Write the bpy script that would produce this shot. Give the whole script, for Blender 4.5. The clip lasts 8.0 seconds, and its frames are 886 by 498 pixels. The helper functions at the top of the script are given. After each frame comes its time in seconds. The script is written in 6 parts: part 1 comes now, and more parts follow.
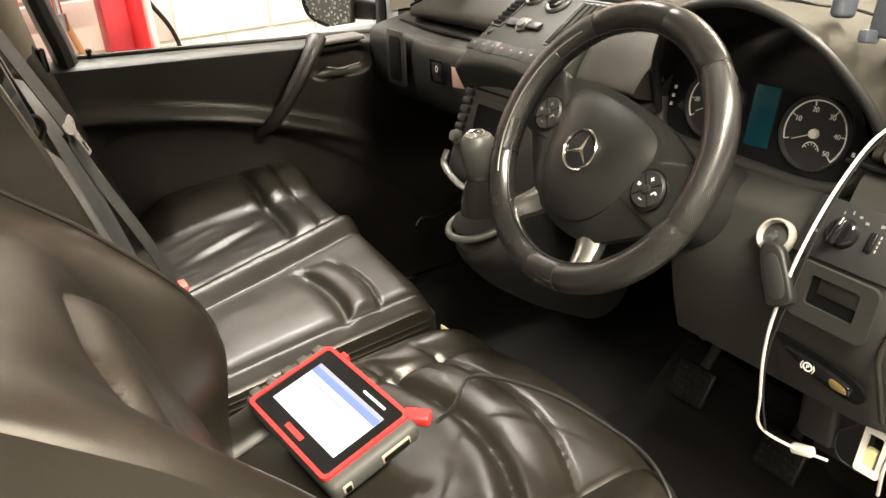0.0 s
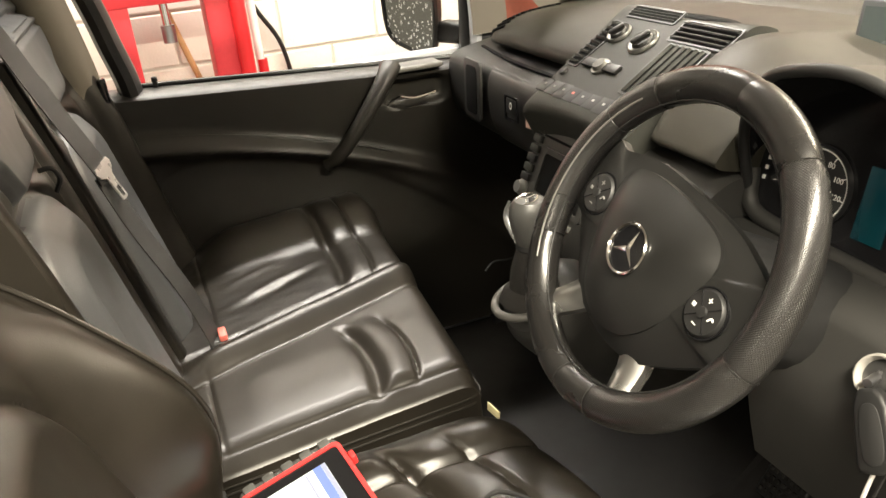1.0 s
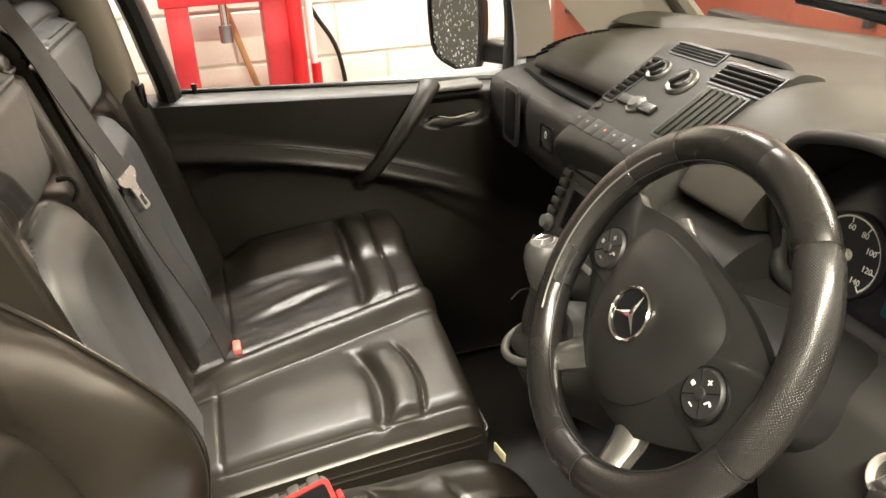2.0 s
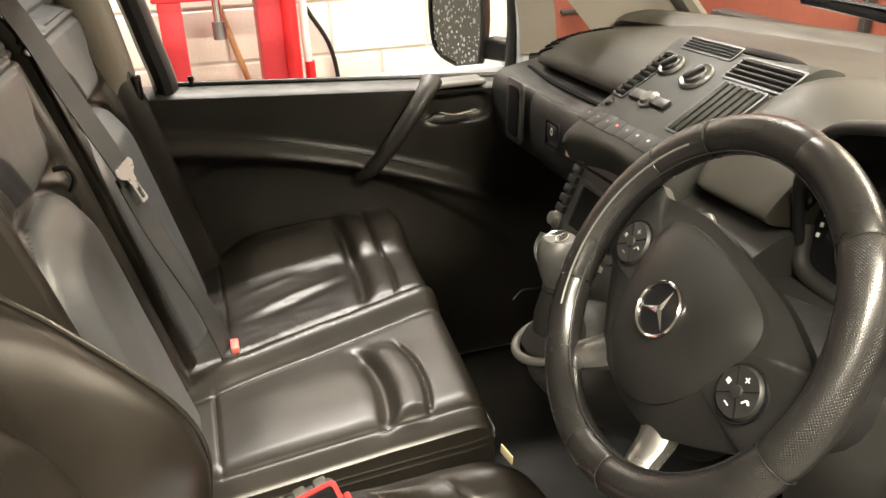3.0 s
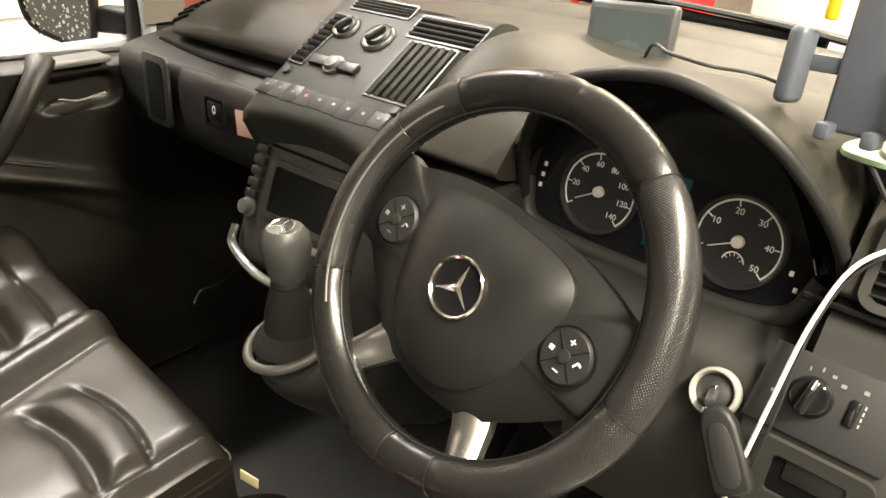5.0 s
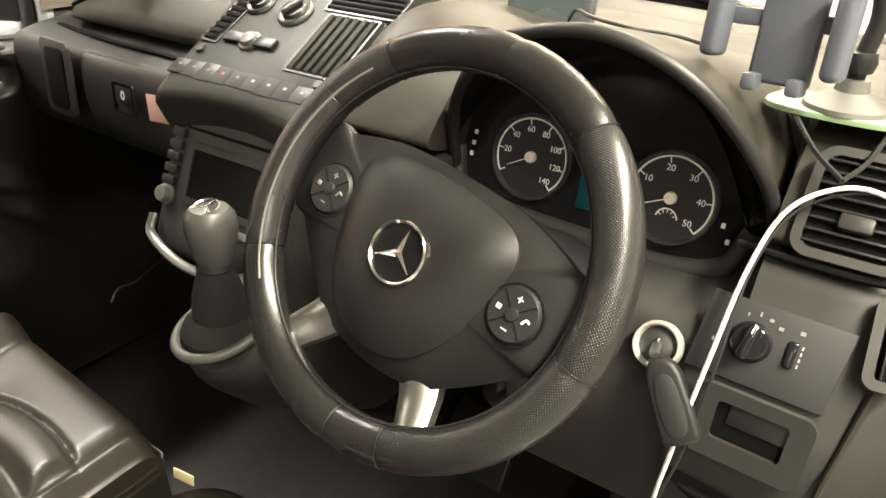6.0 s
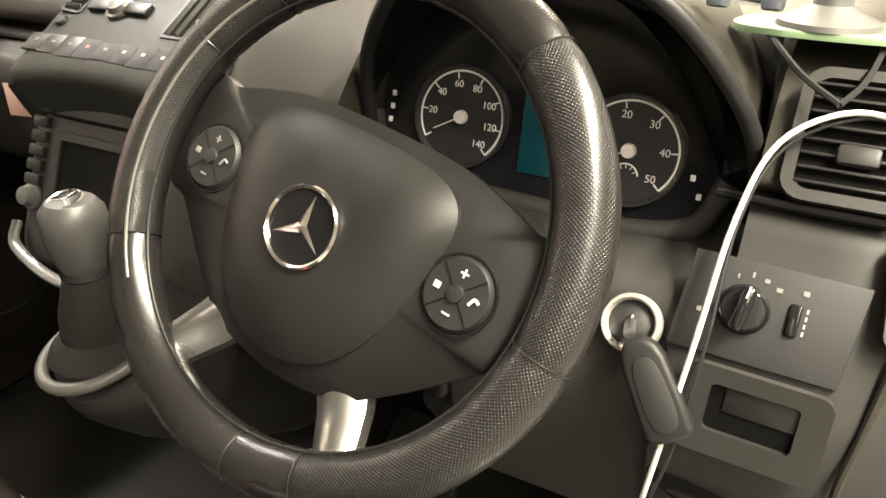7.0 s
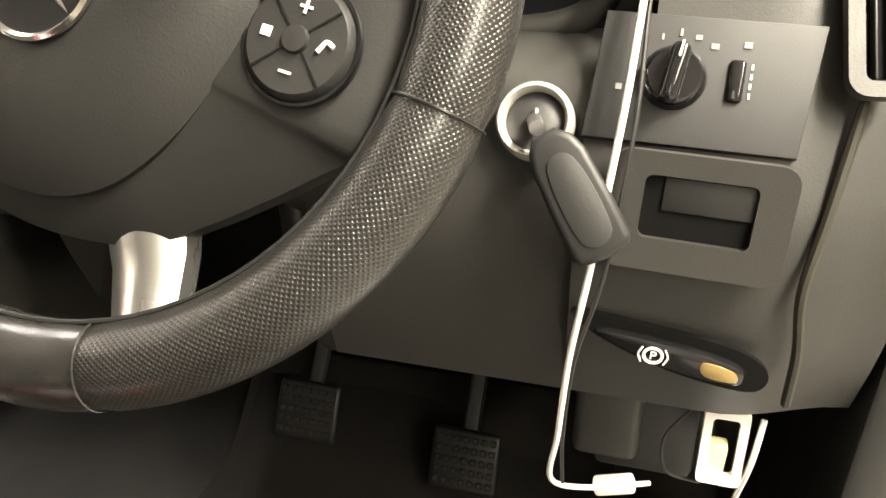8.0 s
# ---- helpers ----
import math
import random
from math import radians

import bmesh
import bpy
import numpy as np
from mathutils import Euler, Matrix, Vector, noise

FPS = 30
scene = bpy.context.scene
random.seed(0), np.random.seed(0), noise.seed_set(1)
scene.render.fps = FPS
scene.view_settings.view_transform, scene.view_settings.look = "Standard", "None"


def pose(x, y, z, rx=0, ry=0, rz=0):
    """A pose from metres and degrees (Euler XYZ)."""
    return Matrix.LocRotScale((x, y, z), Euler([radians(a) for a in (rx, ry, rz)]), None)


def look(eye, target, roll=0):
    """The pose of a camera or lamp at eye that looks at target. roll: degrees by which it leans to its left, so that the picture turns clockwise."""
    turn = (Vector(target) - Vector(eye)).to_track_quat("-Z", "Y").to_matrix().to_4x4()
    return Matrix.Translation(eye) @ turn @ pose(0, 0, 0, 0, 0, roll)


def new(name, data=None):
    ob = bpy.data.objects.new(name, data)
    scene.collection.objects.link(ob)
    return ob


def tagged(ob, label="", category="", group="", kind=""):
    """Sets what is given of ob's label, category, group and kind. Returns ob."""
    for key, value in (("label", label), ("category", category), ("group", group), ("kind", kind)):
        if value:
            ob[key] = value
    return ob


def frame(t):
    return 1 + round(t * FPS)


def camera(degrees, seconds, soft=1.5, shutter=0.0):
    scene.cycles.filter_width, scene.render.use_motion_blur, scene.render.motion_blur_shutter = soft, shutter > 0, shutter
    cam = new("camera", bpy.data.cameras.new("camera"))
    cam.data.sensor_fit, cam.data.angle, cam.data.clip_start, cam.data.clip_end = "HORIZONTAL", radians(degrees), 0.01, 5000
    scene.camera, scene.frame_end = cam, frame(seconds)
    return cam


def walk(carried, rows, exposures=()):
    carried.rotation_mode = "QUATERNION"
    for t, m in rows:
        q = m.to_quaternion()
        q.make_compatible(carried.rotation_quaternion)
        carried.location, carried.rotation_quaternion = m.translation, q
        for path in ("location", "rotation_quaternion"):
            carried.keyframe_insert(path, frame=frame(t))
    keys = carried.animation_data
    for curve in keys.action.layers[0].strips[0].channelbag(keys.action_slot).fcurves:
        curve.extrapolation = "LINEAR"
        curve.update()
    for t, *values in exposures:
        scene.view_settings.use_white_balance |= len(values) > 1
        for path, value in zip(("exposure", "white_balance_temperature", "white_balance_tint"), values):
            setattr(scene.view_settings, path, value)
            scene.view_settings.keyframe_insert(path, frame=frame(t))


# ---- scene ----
cam = camera(60.3, 8.0)
PATH = [
    (0, (0.321, 0.241, 1.505), (-1.222, 1.163, 0.629), -3.5),
    (0.5, (0.295, 0.352, 1.504), (-1.369, 1.062, 0.65), -4.9),
    (1, (0.221, 0.427, 1.535), (-1.465, 1.067, 0.67), -4.8),
    (1.5, (0.199, 0.473, 1.559), (-1.516, 1.05, 0.706), -3.3),
    (2, (0.198, 0.494, 1.558), (-1.539, 1.007, 0.709), -2.6),
    (3.3, (0.164, 0.464, 1.524), (-1.566, 1.027, 0.692), -1.5),
    (3.5, (0.172, 0.462, 1.517), (-1.559, 1.041, 0.7), -2.1),
    (4, (0.152, 0.45, 1.521), (-1.484, 1.268, 0.71), -2.7),
    (4.5, (0.044, 0.417, 1.506), (-1.288, 1.662, 0.682), -0.1),
    (4.7, (0.018, 0.414, 1.508), (-1.222, 1.728, 0.649), 1.1),
    (5.8, (0.008, 0.408, 1.49), (-1.064, 1.84, 0.534), 1.8),
    (6, (0.0, 0.407, 1.478), (-0.998, 1.886, 0.574), 2.2),
    (6.5, (-0.03, 0.435, 1.447), (-0.955, 1.988, 0.591), 2.8),
    (7, (-0.052, 0.496, 1.397), (-0.9, 2.081, 0.521), 0.8),
    (7.5, (-0.082, 0.551, 1.337), (-0.637, 2.204, 0.358), -0.2),
    (8, (-0.093, 0.57, 1.257), (-0.57, 2.254, 0.288), -0.7),
]
walk(cam, [(t, look(eye, target, roll)) for t, eye, target, roll in PATH], [(0, 0.06), (4.6, 0.12), (6, 0.29), (7.2, 0.56), (8, 0.90)])

# ==== place ====
# ---- light ----
world = bpy.data.worlds.new("world")
scene.world = world
world.use_nodes = True
sky = world.node_tree.nodes.new("ShaderNodeTexSky")
sky.sky_type, sky.sun_disc, sky.sun_elevation, sky.sun_rotation = "NISHITA", False, radians(40), radians(120)
world.node_tree.links.new(sky.outputs[0], world.node_tree.nodes["Background"].inputs[0])
world.node_tree.nodes["Background"].inputs[1].default_value = 0.05


def added_light(name, x, y, z, length, along, watts, colour):
    """An unseen area lamp, hung where a workshop ceiling tube would be."""
    la = bpy.data.lights.new(name, "AREA")
    la.shape, la.size, la.size_y, la.energy, la.color = "RECTANGLE", length, 0.18, watts, colour
    ob = new(name, la)
    ob.matrix_basis = pose(x, y, z, 0, 0, along)
    return ob


WARM = (1.0, 0.86, 0.66)
COOL = (1.0, 0.93, 0.84)
NEUTRAL = (1.0, 0.90, 0.72)
added_light("added_lamp", -2.5, 1.0, 3.6, 2.4, 90, 240, COOL)
added_light("added_lamp", -0.9, 4.1, 3.4, 2.4, 0, 220, WARM)
# these two stand in for daylight through the open driver's door
added_light("added_lamp", 1.3, 0.9, 3.3, 2.4, 90, 470, NEUTRAL)
added_light("added_lamp", 1.7, -1.3, 3.2, 2.4, 90, 130, NEUTRAL)


# ---- helpers of this scene ----
def smooth(bm, on=True):
    for f in bm.faces:
        f.smooth = on


def part(name, bm, material, parent=None, label="", angle=38):
    """Links a bmesh as one mesh object, under a thing or a part."""
    me = bpy.data.meshes.new(name)
    smooth(bm)
    bmesh.ops.recalc_face_normals(bm, faces=bm.faces)
    bm.to_mesh(me)
    bm.free()
    me.set_sharp_from_angle(angle=radians(angle))
    me.materials.append(material)
    ob = new(name, me)
    if parent is not None:
        ob.parent = parent
    if label:
        ob["label"] = label
    return ob


def thing(name, label, category, at=(0, 0, 0), group="", kind=""):
    """An empty at the base of a thing, which holds its parts. Parts are built in world coordinates relative to it."""
    ob = new(name)
    ob.empty_display_size = 0.02
    ob.matrix_basis = at if isinstance(at, Matrix) else Matrix.Translation(at)
    return tagged(ob, label, category, group, kind)


def rbox(size, centre=(0, 0, 0), bevel=0.004, seg=2, turn=None, bm=None):
    """A box with rounded edges, added to bm."""
    b = bmesh.new()
    bmesh.ops.create_cube(b, size=1)
    for v in b.verts:
        v.co = Vector((v.co.x * size[0], v.co.y * size[1], v.co.z * size[2]))
    if bevel > 0:
        bmesh.ops.bevel(b, geom=list(b.edges), offset=min(bevel, 0.49 * min(size)), segments=seg, profile=0.5, affect="EDGES")
    m = Matrix.Translation(centre) @ (turn.to_4x4() if turn is not None else Matrix())
    b.transform(m)
    return b if bm is None else join(bm, b)


def join(bm, b):
    """Adds the bmesh b to bm."""
    me = bpy.data.meshes.new("temporary")
    b.to_mesh(me)
    b.free()
    bm.from_mesh(me)
    bpy.data.meshes.remove(me)
    return bm


def cyl(p, q, r0, r1=None, seg=20, caps=True, bm=None):
    """A straight round bar from p to q."""
    p, q = Vector(p), Vector(q)
    r1 = r0 if r1 is None else r1
    b = bmesh.new()
    bmesh.ops.create_cone(b, cap_ends=caps, segments=seg, radius1=r0, radius2=r1, depth=(q - p).length)
    b.transform(Matrix.Translation((p + q) / 2) @ (q - p).to_track_quat("Z", "Y").to_matrix().to_4x4())
    return b if bm is None else join(bm, b)


def lathe(profile, m=Matrix(), seg=32, bm=None):
    """Turns a profile of (radius, height) round the local z axis."""
    b = bmesh.new()
    rings = []
    for r, h in profile:
        rings.append([b.verts.new((r * math.cos(2 * math.pi * i / seg), r * math.sin(2 * math.pi * i / seg), h)) for i in range(seg)] if r > 1e-6 else [b.verts.new((0, 0, h))])
    for a, c in zip(rings, rings[1:]):
        for i in range(seg):
            j = (i + 1) % seg
            if len(a) == 1 and len(c) > 1:
                b.faces.new((a[0], c[i], c[j]))
            elif len(c) == 1 and len(a) > 1:
                b.faces.new((a[i], c[0], a[j]))
            elif len(a) > 1:
                b.faces.new((a[i], c[i], c[j], a[j]))
    b.transform(m)
    return b if bm is None else join(bm, b)


def tube(points, r, seg=10, closed=False, bm=None, flat=1.0, up=(0, 0, 1), steps=6):
    """A round (or flattened) bar along a smooth line through points. r: a radius or a function of 0..1."""
    pts = [Vector(p) for p in points]
    line = []
    n = len(pts)
    last = n if closed else n - 1
    for i in range(last):
        p1, p2 = pts[i], pts[(i + 1) % n]
        p0 = pts[(i - 1) % n] if closed or i > 0 else p1 * 2 - p2
        p3 = pts[(i + 2) % n] if closed or i < n - 2 else p2 * 2 - p1
        for k in range(steps):
            t = k / steps
            line.append(0.5 * ((2 * p1) + (p2 - p0) * t + (2 * p0 - 5 * p1 + 4 * p2 - p3) * t * t + (3 * p1 - p0 - 3 * p2 + p3) * t ** 3))
    if not closed:
        line.append(pts[-1])
    b = bmesh.new()
    rings = []
    m = len(line)
    side = None
    for i, c in enumerate(line):
        d = (line[(i + 1) % m] - line[i - 1]) if closed or 0 < i < m - 1 else (line[1] - line[0] if i == 0 else line[-1] - line[-2])
        d.normalize()
        if side is None:
            side = d.cross(Vector(up))
            if side.length < 0.05:
                side = d.cross(Vector((1, 0, 0)))
        side = (side - d * side.dot(d)).normalized()
        other = d.cross(side)
        rr = r(i / (m - 1)) if callable(r) else r
        rings.append([b.verts.new(c + rr * (side * math.cos(2 * math.pi * k / seg) + other * flat * math.sin(2 * math.pi * k / seg))) for k in range(seg)])
    pairs = list(zip(rings, rings[1:])) + ([(rings[-1], rings[0])] if closed else [])
    for a, c in pairs:
        for k in range(seg):
            b.faces.new((a[k], a[(k + 1) % seg], c[(k + 1) % seg], c[k]))
    if not closed:
        b.faces.new(rings[0][::-1])
        b.faces.new(rings[-1])
    return b if bm is None else join(bm, b)


def sheet(fn, us, vs, bm=None, wrap=False):
    """A surface of quads through fn(u, v)."""
    b = bmesh.new()
    grid = [[b.verts.new(fn(u, v)) for v in vs] for u in us]
    for i in range(len(us) - 1):
        for j in range(len(vs) - 1):
            b.faces.new((grid[i][j], grid[i + 1][j], grid[i + 1][j + 1], grid[i][j + 1]))
    return b if bm is None else join(bm, b)


def solid(fn, nu, nv, under, bm=None):
    """A closed body: the surface fn(u, v), u and v in 0..1, and the same outline moved by `under`."""
    b = bmesh.new()
    grid = [[b.verts.new(fn(i / nu, j / nv)) for j in range(nv + 1)] for i in range(nu + 1)]
    for i in range(nu):
        for j in range(nv):
            b.faces.new((grid[i][j], grid[i + 1][j], grid[i + 1][j + 1], grid[i][j + 1]))
    ring = [grid[i][0] for i in range(nu)] + [grid[nu][j] for j in range(nv)] + [grid[i][nv] for i in range(nu, 0, -1)] + [grid[0][j] for j in range(nv, 0, -1)]
    low = [b.verts.new(v.co + Vector(under)) for v in ring]
    k = len(ring)
    for i in range(k):
        b.faces.new((ring[i], low[i], low[(i + 1) % k], ring[(i + 1) % k]))
    b.faces.new(low)
    return b if bm is None else join(bm, b)


def plate(outline, depth, m=Matrix(), bevel=0.0, bm=None, seg=2):
    """A flat plate: an outline of (x, y) given depth along local +z."""
    b = bmesh.new()
    f = b.faces.new([b.verts.new((x, y, 0)) for x, y in outline])
    top = bmesh.ops.extrude_face_region(b, geom=[f])
    vs = [e for e in top["geom"] if isinstance(e, bmesh.types.BMVert)]
    bmesh.ops.translate(b, verts=vs, vec=(0, 0, depth))
    bmesh.ops.recalc_face_normals(b, faces=b.faces)
    if bevel:
        rim = [e for e in b.edges if all(abs(v.co.z - depth) < 1e-7 for v in e.verts)]
        bmesh.ops.bevel(b, geom=rim, offset=bevel, segments=seg, profile=0.5, affect="EDGES")
    b.transform(m)
    return b if bm is None else join(bm, b)


def frame_plate(outer, inner, depth, m=Matrix(), bm=None):
    """A flat ring between two outlines with as many points each."""
    b = bmesh.new()
    n = len(outer)
    v = [[b.verts.new((x, y, z)) for x, y in o] for o, z in ((outer, 0), (inner, 0), (inner, depth), (outer, depth))]
    for a, c in ((0, 1), (1, 2), (2, 3), (3, 0)):
        for i in range(n):
            j = (i + 1) % n
            b.faces.new((v[a][i], v[a][j], v[c][j], v[c][i]))
    b.transform(m)
    return b if bm is None else join(bm, b)


def rounded(w, h, r, n=5, cx=0.0, cy=0.0):
    """The outline of a rectangle with round corners."""
    r = min(r, w / 2 - 1e-5, h / 2 - 1e-5)
    out = []
    for sx, sy, a in ((1, 1, 0), (-1, 1, 90), (-1, -1, 180), (1, -1, 270)):
        for k in range(n + 1):
            t = radians(a + 90 * k / n)
            out.append((cx + sx * (w / 2 - r) + r * math.cos(t), cy + sy * (h / 2 - r) + r * math.sin(t)))
    return out


def lean(origin, right, up):
    """The pose of a panel: local x goes right, local y up, local z out of its face."""
    x = Vector(right).normalized()
    y = (Vector(up) - x * Vector(up).dot(x)).normalized()
    z = x.cross(y)
    m = Matrix((x, y, z)).transposed().to_4x4()
    m.translation = origin
    return m


def mix(a, b, t):
    return a + (b - a) * t


def step(a, b, x):
    t = max(0.0, min(1.0, (x - a) / (b - a)))
    return t * t * (3 - 2 * t)


def bump_at(x, c, w):
    return math.exp(-((x - c) / w) ** 2)


def lettering(text, size, m, material, parent, name="lettering", depth=0.0003):
    """Raised characters in the built-in font, as a mesh."""
    cu = bpy.data.curves.new(name, "FONT")
    cu.body, cu.size, cu.align_x, cu.align_y, cu.extrude = text, size, "CENTER", "CENTER", depth
    tmp = bpy.data.objects.new(name, cu)
    me = bpy.data.meshes.new_from_object(tmp)
    bpy.data.objects.remove(tmp)
    me.transform(m)
    me.materials.append(material)
    ob = new(name, me)
    ob.parent = parent
    return ob


def swell_plate(outline, low, high, m=Matrix(), rows=6, power=2.4, centre=(0, 0)):
    """A cushion-shaped plate: the outline at height `low`, swelling to `high` in the middle."""
    b = bmesh.new()
    prev = None
    for i in range(rows):
        t = i / rows
        h = low + (high - low) * (1 - (1 - t) ** power)
        ring = [b.verts.new((mix(x, centre[0], t), mix(y, centre[1], t), h)) for x, y in outline]
        if prev:
            for k in range(len(ring)):
                j = (k + 1) % len(ring)
                b.faces.new((prev[k], prev[j], ring[j], ring[k]))
        prev = ring
    top = b.verts.new((*centre, high))
    for k in range(len(prev)):
        b.faces.new((prev[k], prev[(k + 1) % len(prev)], top))
    b.transform(m)
    return b


def smooth_outline(points, n=6):
    """A closed smooth line through the points."""
    pts = [Vector(p) for p in points]
    out = []
    for i in range(len(pts)):
        p0, p1, p2, p3 = pts[i - 1], pts[i], pts[(i + 1) % len(pts)], pts[(i + 2) % len(pts)]
        for k in range(n):
            t = k / n
            out.append(tuple(0.5 * ((2 * p1) + (p2 - p0) * t + (2 * p0 - 5 * p1 + 4 * p2 - p3) * t * t + (3 * p1 - p0 - 3 * p2 + p3) * t ** 3)))
    return out



def box_dist(x, y, cx, cy, hw, hh, r):
    """Distance from a rectangle with round corners; inside it is negative."""
    dx, dy = abs(x - cx) - hw + r, abs(y - cy) - hh + r
    return math.hypot(max(dx, 0), max(dy, 0)) + min(max(dx, dy), 0) - r


def padded(d, height, soft=0.03, groove=0.004, width=0.005):
    """Height of a stitched pad at distance d from its edge."""
    return height * step(0, soft, -d) - groove * math.exp(-(d / width) ** 2)


def edge_drop(t, n=5.0):
    """0 in the middle and 1 at the ends of -1..1, as a rounded edge falls."""
    return 1 - (1 - min(1, abs(t)) ** n) ** (1 / n)


def wrinkle(x, y, z, scale, size):
    return size * noise.fractal(Vector((x * scale, y * scale, z * scale)), 1.0, 2.0, 3)


# ---- materials ----
def material(name, colour, rough=0.5, metal=0.0, vary=0.15, grain=200.0, bump=0.1, patch=6.0, clear=0.0, spec=0.5, depth=0.001, rough_vary=0.1):
    """A surface with variation at two scales: fine grain and wide patches."""
    mt = bpy.data.materials.new(name)
    mt.use_nodes = True
    n, l = mt.node_tree.nodes, mt.node_tree.links
    bs = n["Principled BSDF"]
    bs.inputs["Metallic"].default_value = metal
    bs.inputs["Specular IOR Level"].default_value = spec
    bs.inputs["Coat Weight"].default_value = clear
    co = n.new("ShaderNodeTexCoord")
    wide, fine = n.new("ShaderNodeTexNoise"), n.new("ShaderNodeTexNoise")
    wide.inputs["Scale"].default_value, wide.inputs["Detail"].default_value = patch, 5
    fine.inputs["Scale"].default_value, fine.inputs["Detail"].default_value = grain, 3
    for t in (wide, fine):
        l.new(co.outputs["Object"], t.inputs["Vector"])
    add = n.new("ShaderNodeMath")
    add.operation = "MULTIPLY_ADD"
    l.new(wide.outputs["Fac"], add.inputs[0])
    add.inputs[1].default_value = 0.7
    half = n.new("ShaderNodeMath")
    half.operation = "MULTIPLY"
    half.inputs[1].default_value = 0.3
    l.new(fine.outputs["Fac"], half.inputs[0])
    l.new(half.outputs[0], add.inputs[2])
    ramp = n.new("ShaderNodeValToRGB")
    c = Vector(colour)
    ramp.color_ramp.elements[0].position, ramp.color_ramp.elements[1].position = 0.3, 0.7
    ramp.color_ramp.elements[0].color = (*(c * (1 - vary)), 1)
    ramp.color_ramp.elements[1].color = (*[min(1, k) for k in c * (1 + vary)], 1)
    l.new(add.outputs[0], ramp.inputs["Fac"])
    l.new(ramp.outputs["Color"], bs.inputs["Base Color"])
    rr = n.new("ShaderNodeMapRange")
    rr.inputs["From Min"].default_value, rr.inputs["From Max"].default_value = 0.3, 0.7
    rr.inputs["To Min"].default_value, rr.inputs["To Max"].default_value = max(0.02, rough - rough_vary), min(1, rough + rough_vary)
    l.new(wide.outputs["Fac"], rr.inputs["Value"])
    l.new(rr.outputs[0], bs.inputs["Roughness"])
    if bump:
        bp = n.new("ShaderNodeBump")
        bp.inputs["Strength"].default_value, bp.inputs["Distance"].default_value = bump, depth
        l.new(fine.outputs["Fac"], bp.inputs["Height"])
        l.new(bp.outputs[0], bs.inputs["Normal"])
    return mt


LEATHER = material("black_leather", (0.0140, 0.0120, 0.0092), 0.34, vary=0.25, grain=520, bump=0.2, patch=9, depth=0.0006, spec=0.37, rough_vary=0.05)
# paler, greyer and a little rougher than LEATHER
LEATHER_PALE = material("pale_leather_panel", (0.062, 0.064, 0.067), 0.44, vary=0.2, grain=520, bump=0.2, patch=7, depth=0.0005, spec=0.6)
LEATHER_WORN = material("worn_wheel_leather", (0.011, 0.0105, 0.010), 0.28, vary=0.2, grain=600, bump=0.2, patch=10, depth=0.0006, rough_vary=0.04)
PLASTIC = material("grained_grey_plastic", (0.026, 0.0255, 0.024), 0.5, vary=0.12, grain=900, bump=0.25, patch=5, depth=0.0005, spec=0.34)
PLASTIC_TOP = material("dash_top_plastic", (0.022, 0.0205, 0.0155), 0.56, vary=0.14, grain=900, bump=0.25, patch=4, depth=0.0005, spec=0.26)
PLASTIC_DARK = material("dark_plastic", (0.013, 0.013, 0.013), 0.45, vary=0.15, grain=700, bump=0.15, patch=8, depth=0.0004, spec=0.35)
BLACK_GLOSS = material("gloss_black_plastic", (0.008, 0.008, 0.009), 0.15, vary=0.1, grain=300, bump=0.0)
DOOR_TRIM = material("door_trim_plastic", (0.0125, 0.0112, 0.009), 0.44, vary=0.15, grain=800, bump=0.25, patch=5, depth=0.0005, spec=0.42)
CHROME = material("chrome", (0.75, 0.74, 0.72), 0.15, metal=1, vary=0.05, grain=200, bump=0.0)
SILVER = material("silver_paint", (0.40, 0.40, 0.39), 0.27, metal=0.95, vary=0.06, grain=500, bump=0.05)
WHITE_PLASTIC = material("white_plastic", (0.78, 0.77, 0.74), 0.4, vary=0.06, grain=200, bump=0.05)
BEIGE = material("beige_pillar_trim", (0.19, 0.17, 0.135), 0.7, vary=0.1, grain=700, bump=0.2, patch=5)
MAT_RUBBER = material("floor_rubber", (0.009, 0.008, 0.007), 0.75, vary=0.3, grain=500, bump=0.4, patch=12)
RED_PAINT = material("red_paint", (0.55, 0.03, 0.04), 0.45, vary=0.2, grain=60, bump=0.1, patch=4)
RED_PLASTIC = material("red_rubber", (0.62, 0.03, 0.03), 0.5, vary=0.1, grain=300, bump=0.1)
BLOCK = material("painted_block", (0.78, 0.75, 0.69), 0.85, vary=0.1, grain=90, bump=0.5, patch=3, depth=0.003)
MORTAR = material("mortar", (0.72, 0.69, 0.635), 0.9, vary=0.12, grain=150, bump=0.4, depth=0.002)
CONCRETE = material("concrete_floor", (0.28, 0.27, 0.25), 0.8, vary=0.25, grain=60, bump=0.3, patch=1.5, depth=0.003)
CEILING = material("ceiling_boards", (0.70, 0.68, 0.62), 0.9, vary=0.08, grain=40, bump=0.2)
BROWN_RED = material("red_brown_shutter", (0.20, 0.055, 0.032), 0.5, vary=0.2, grain=60, bump=0.15, patch=2)
BODY_PAINT = material("silver_body_paint", (0.55, 0.57, 0.60), 0.35, metal=0.3, vary=0.05, grain=400, bump=0.02)
WOOD = material("broom_wood", (0.45, 0.27, 0.12), 0.6, vary=0.2, grain=60, bump=0.2)
STEEL = material("bare_steel", (0.35, 0.35, 0.36), 0.35, metal=1, vary=0.2, grain=80, bump=0.1)
RED_BRIGHT = material("bright_red_paint", (0.65, 0.02, 0.025), 0.35, vary=0.12, grain=60, bump=0.05, patch=3)
TERRACOTTA = material("terracotta", (0.32, 0.12, 0.06), 0.7, vary=0.2, grain=100, bump=0.2)
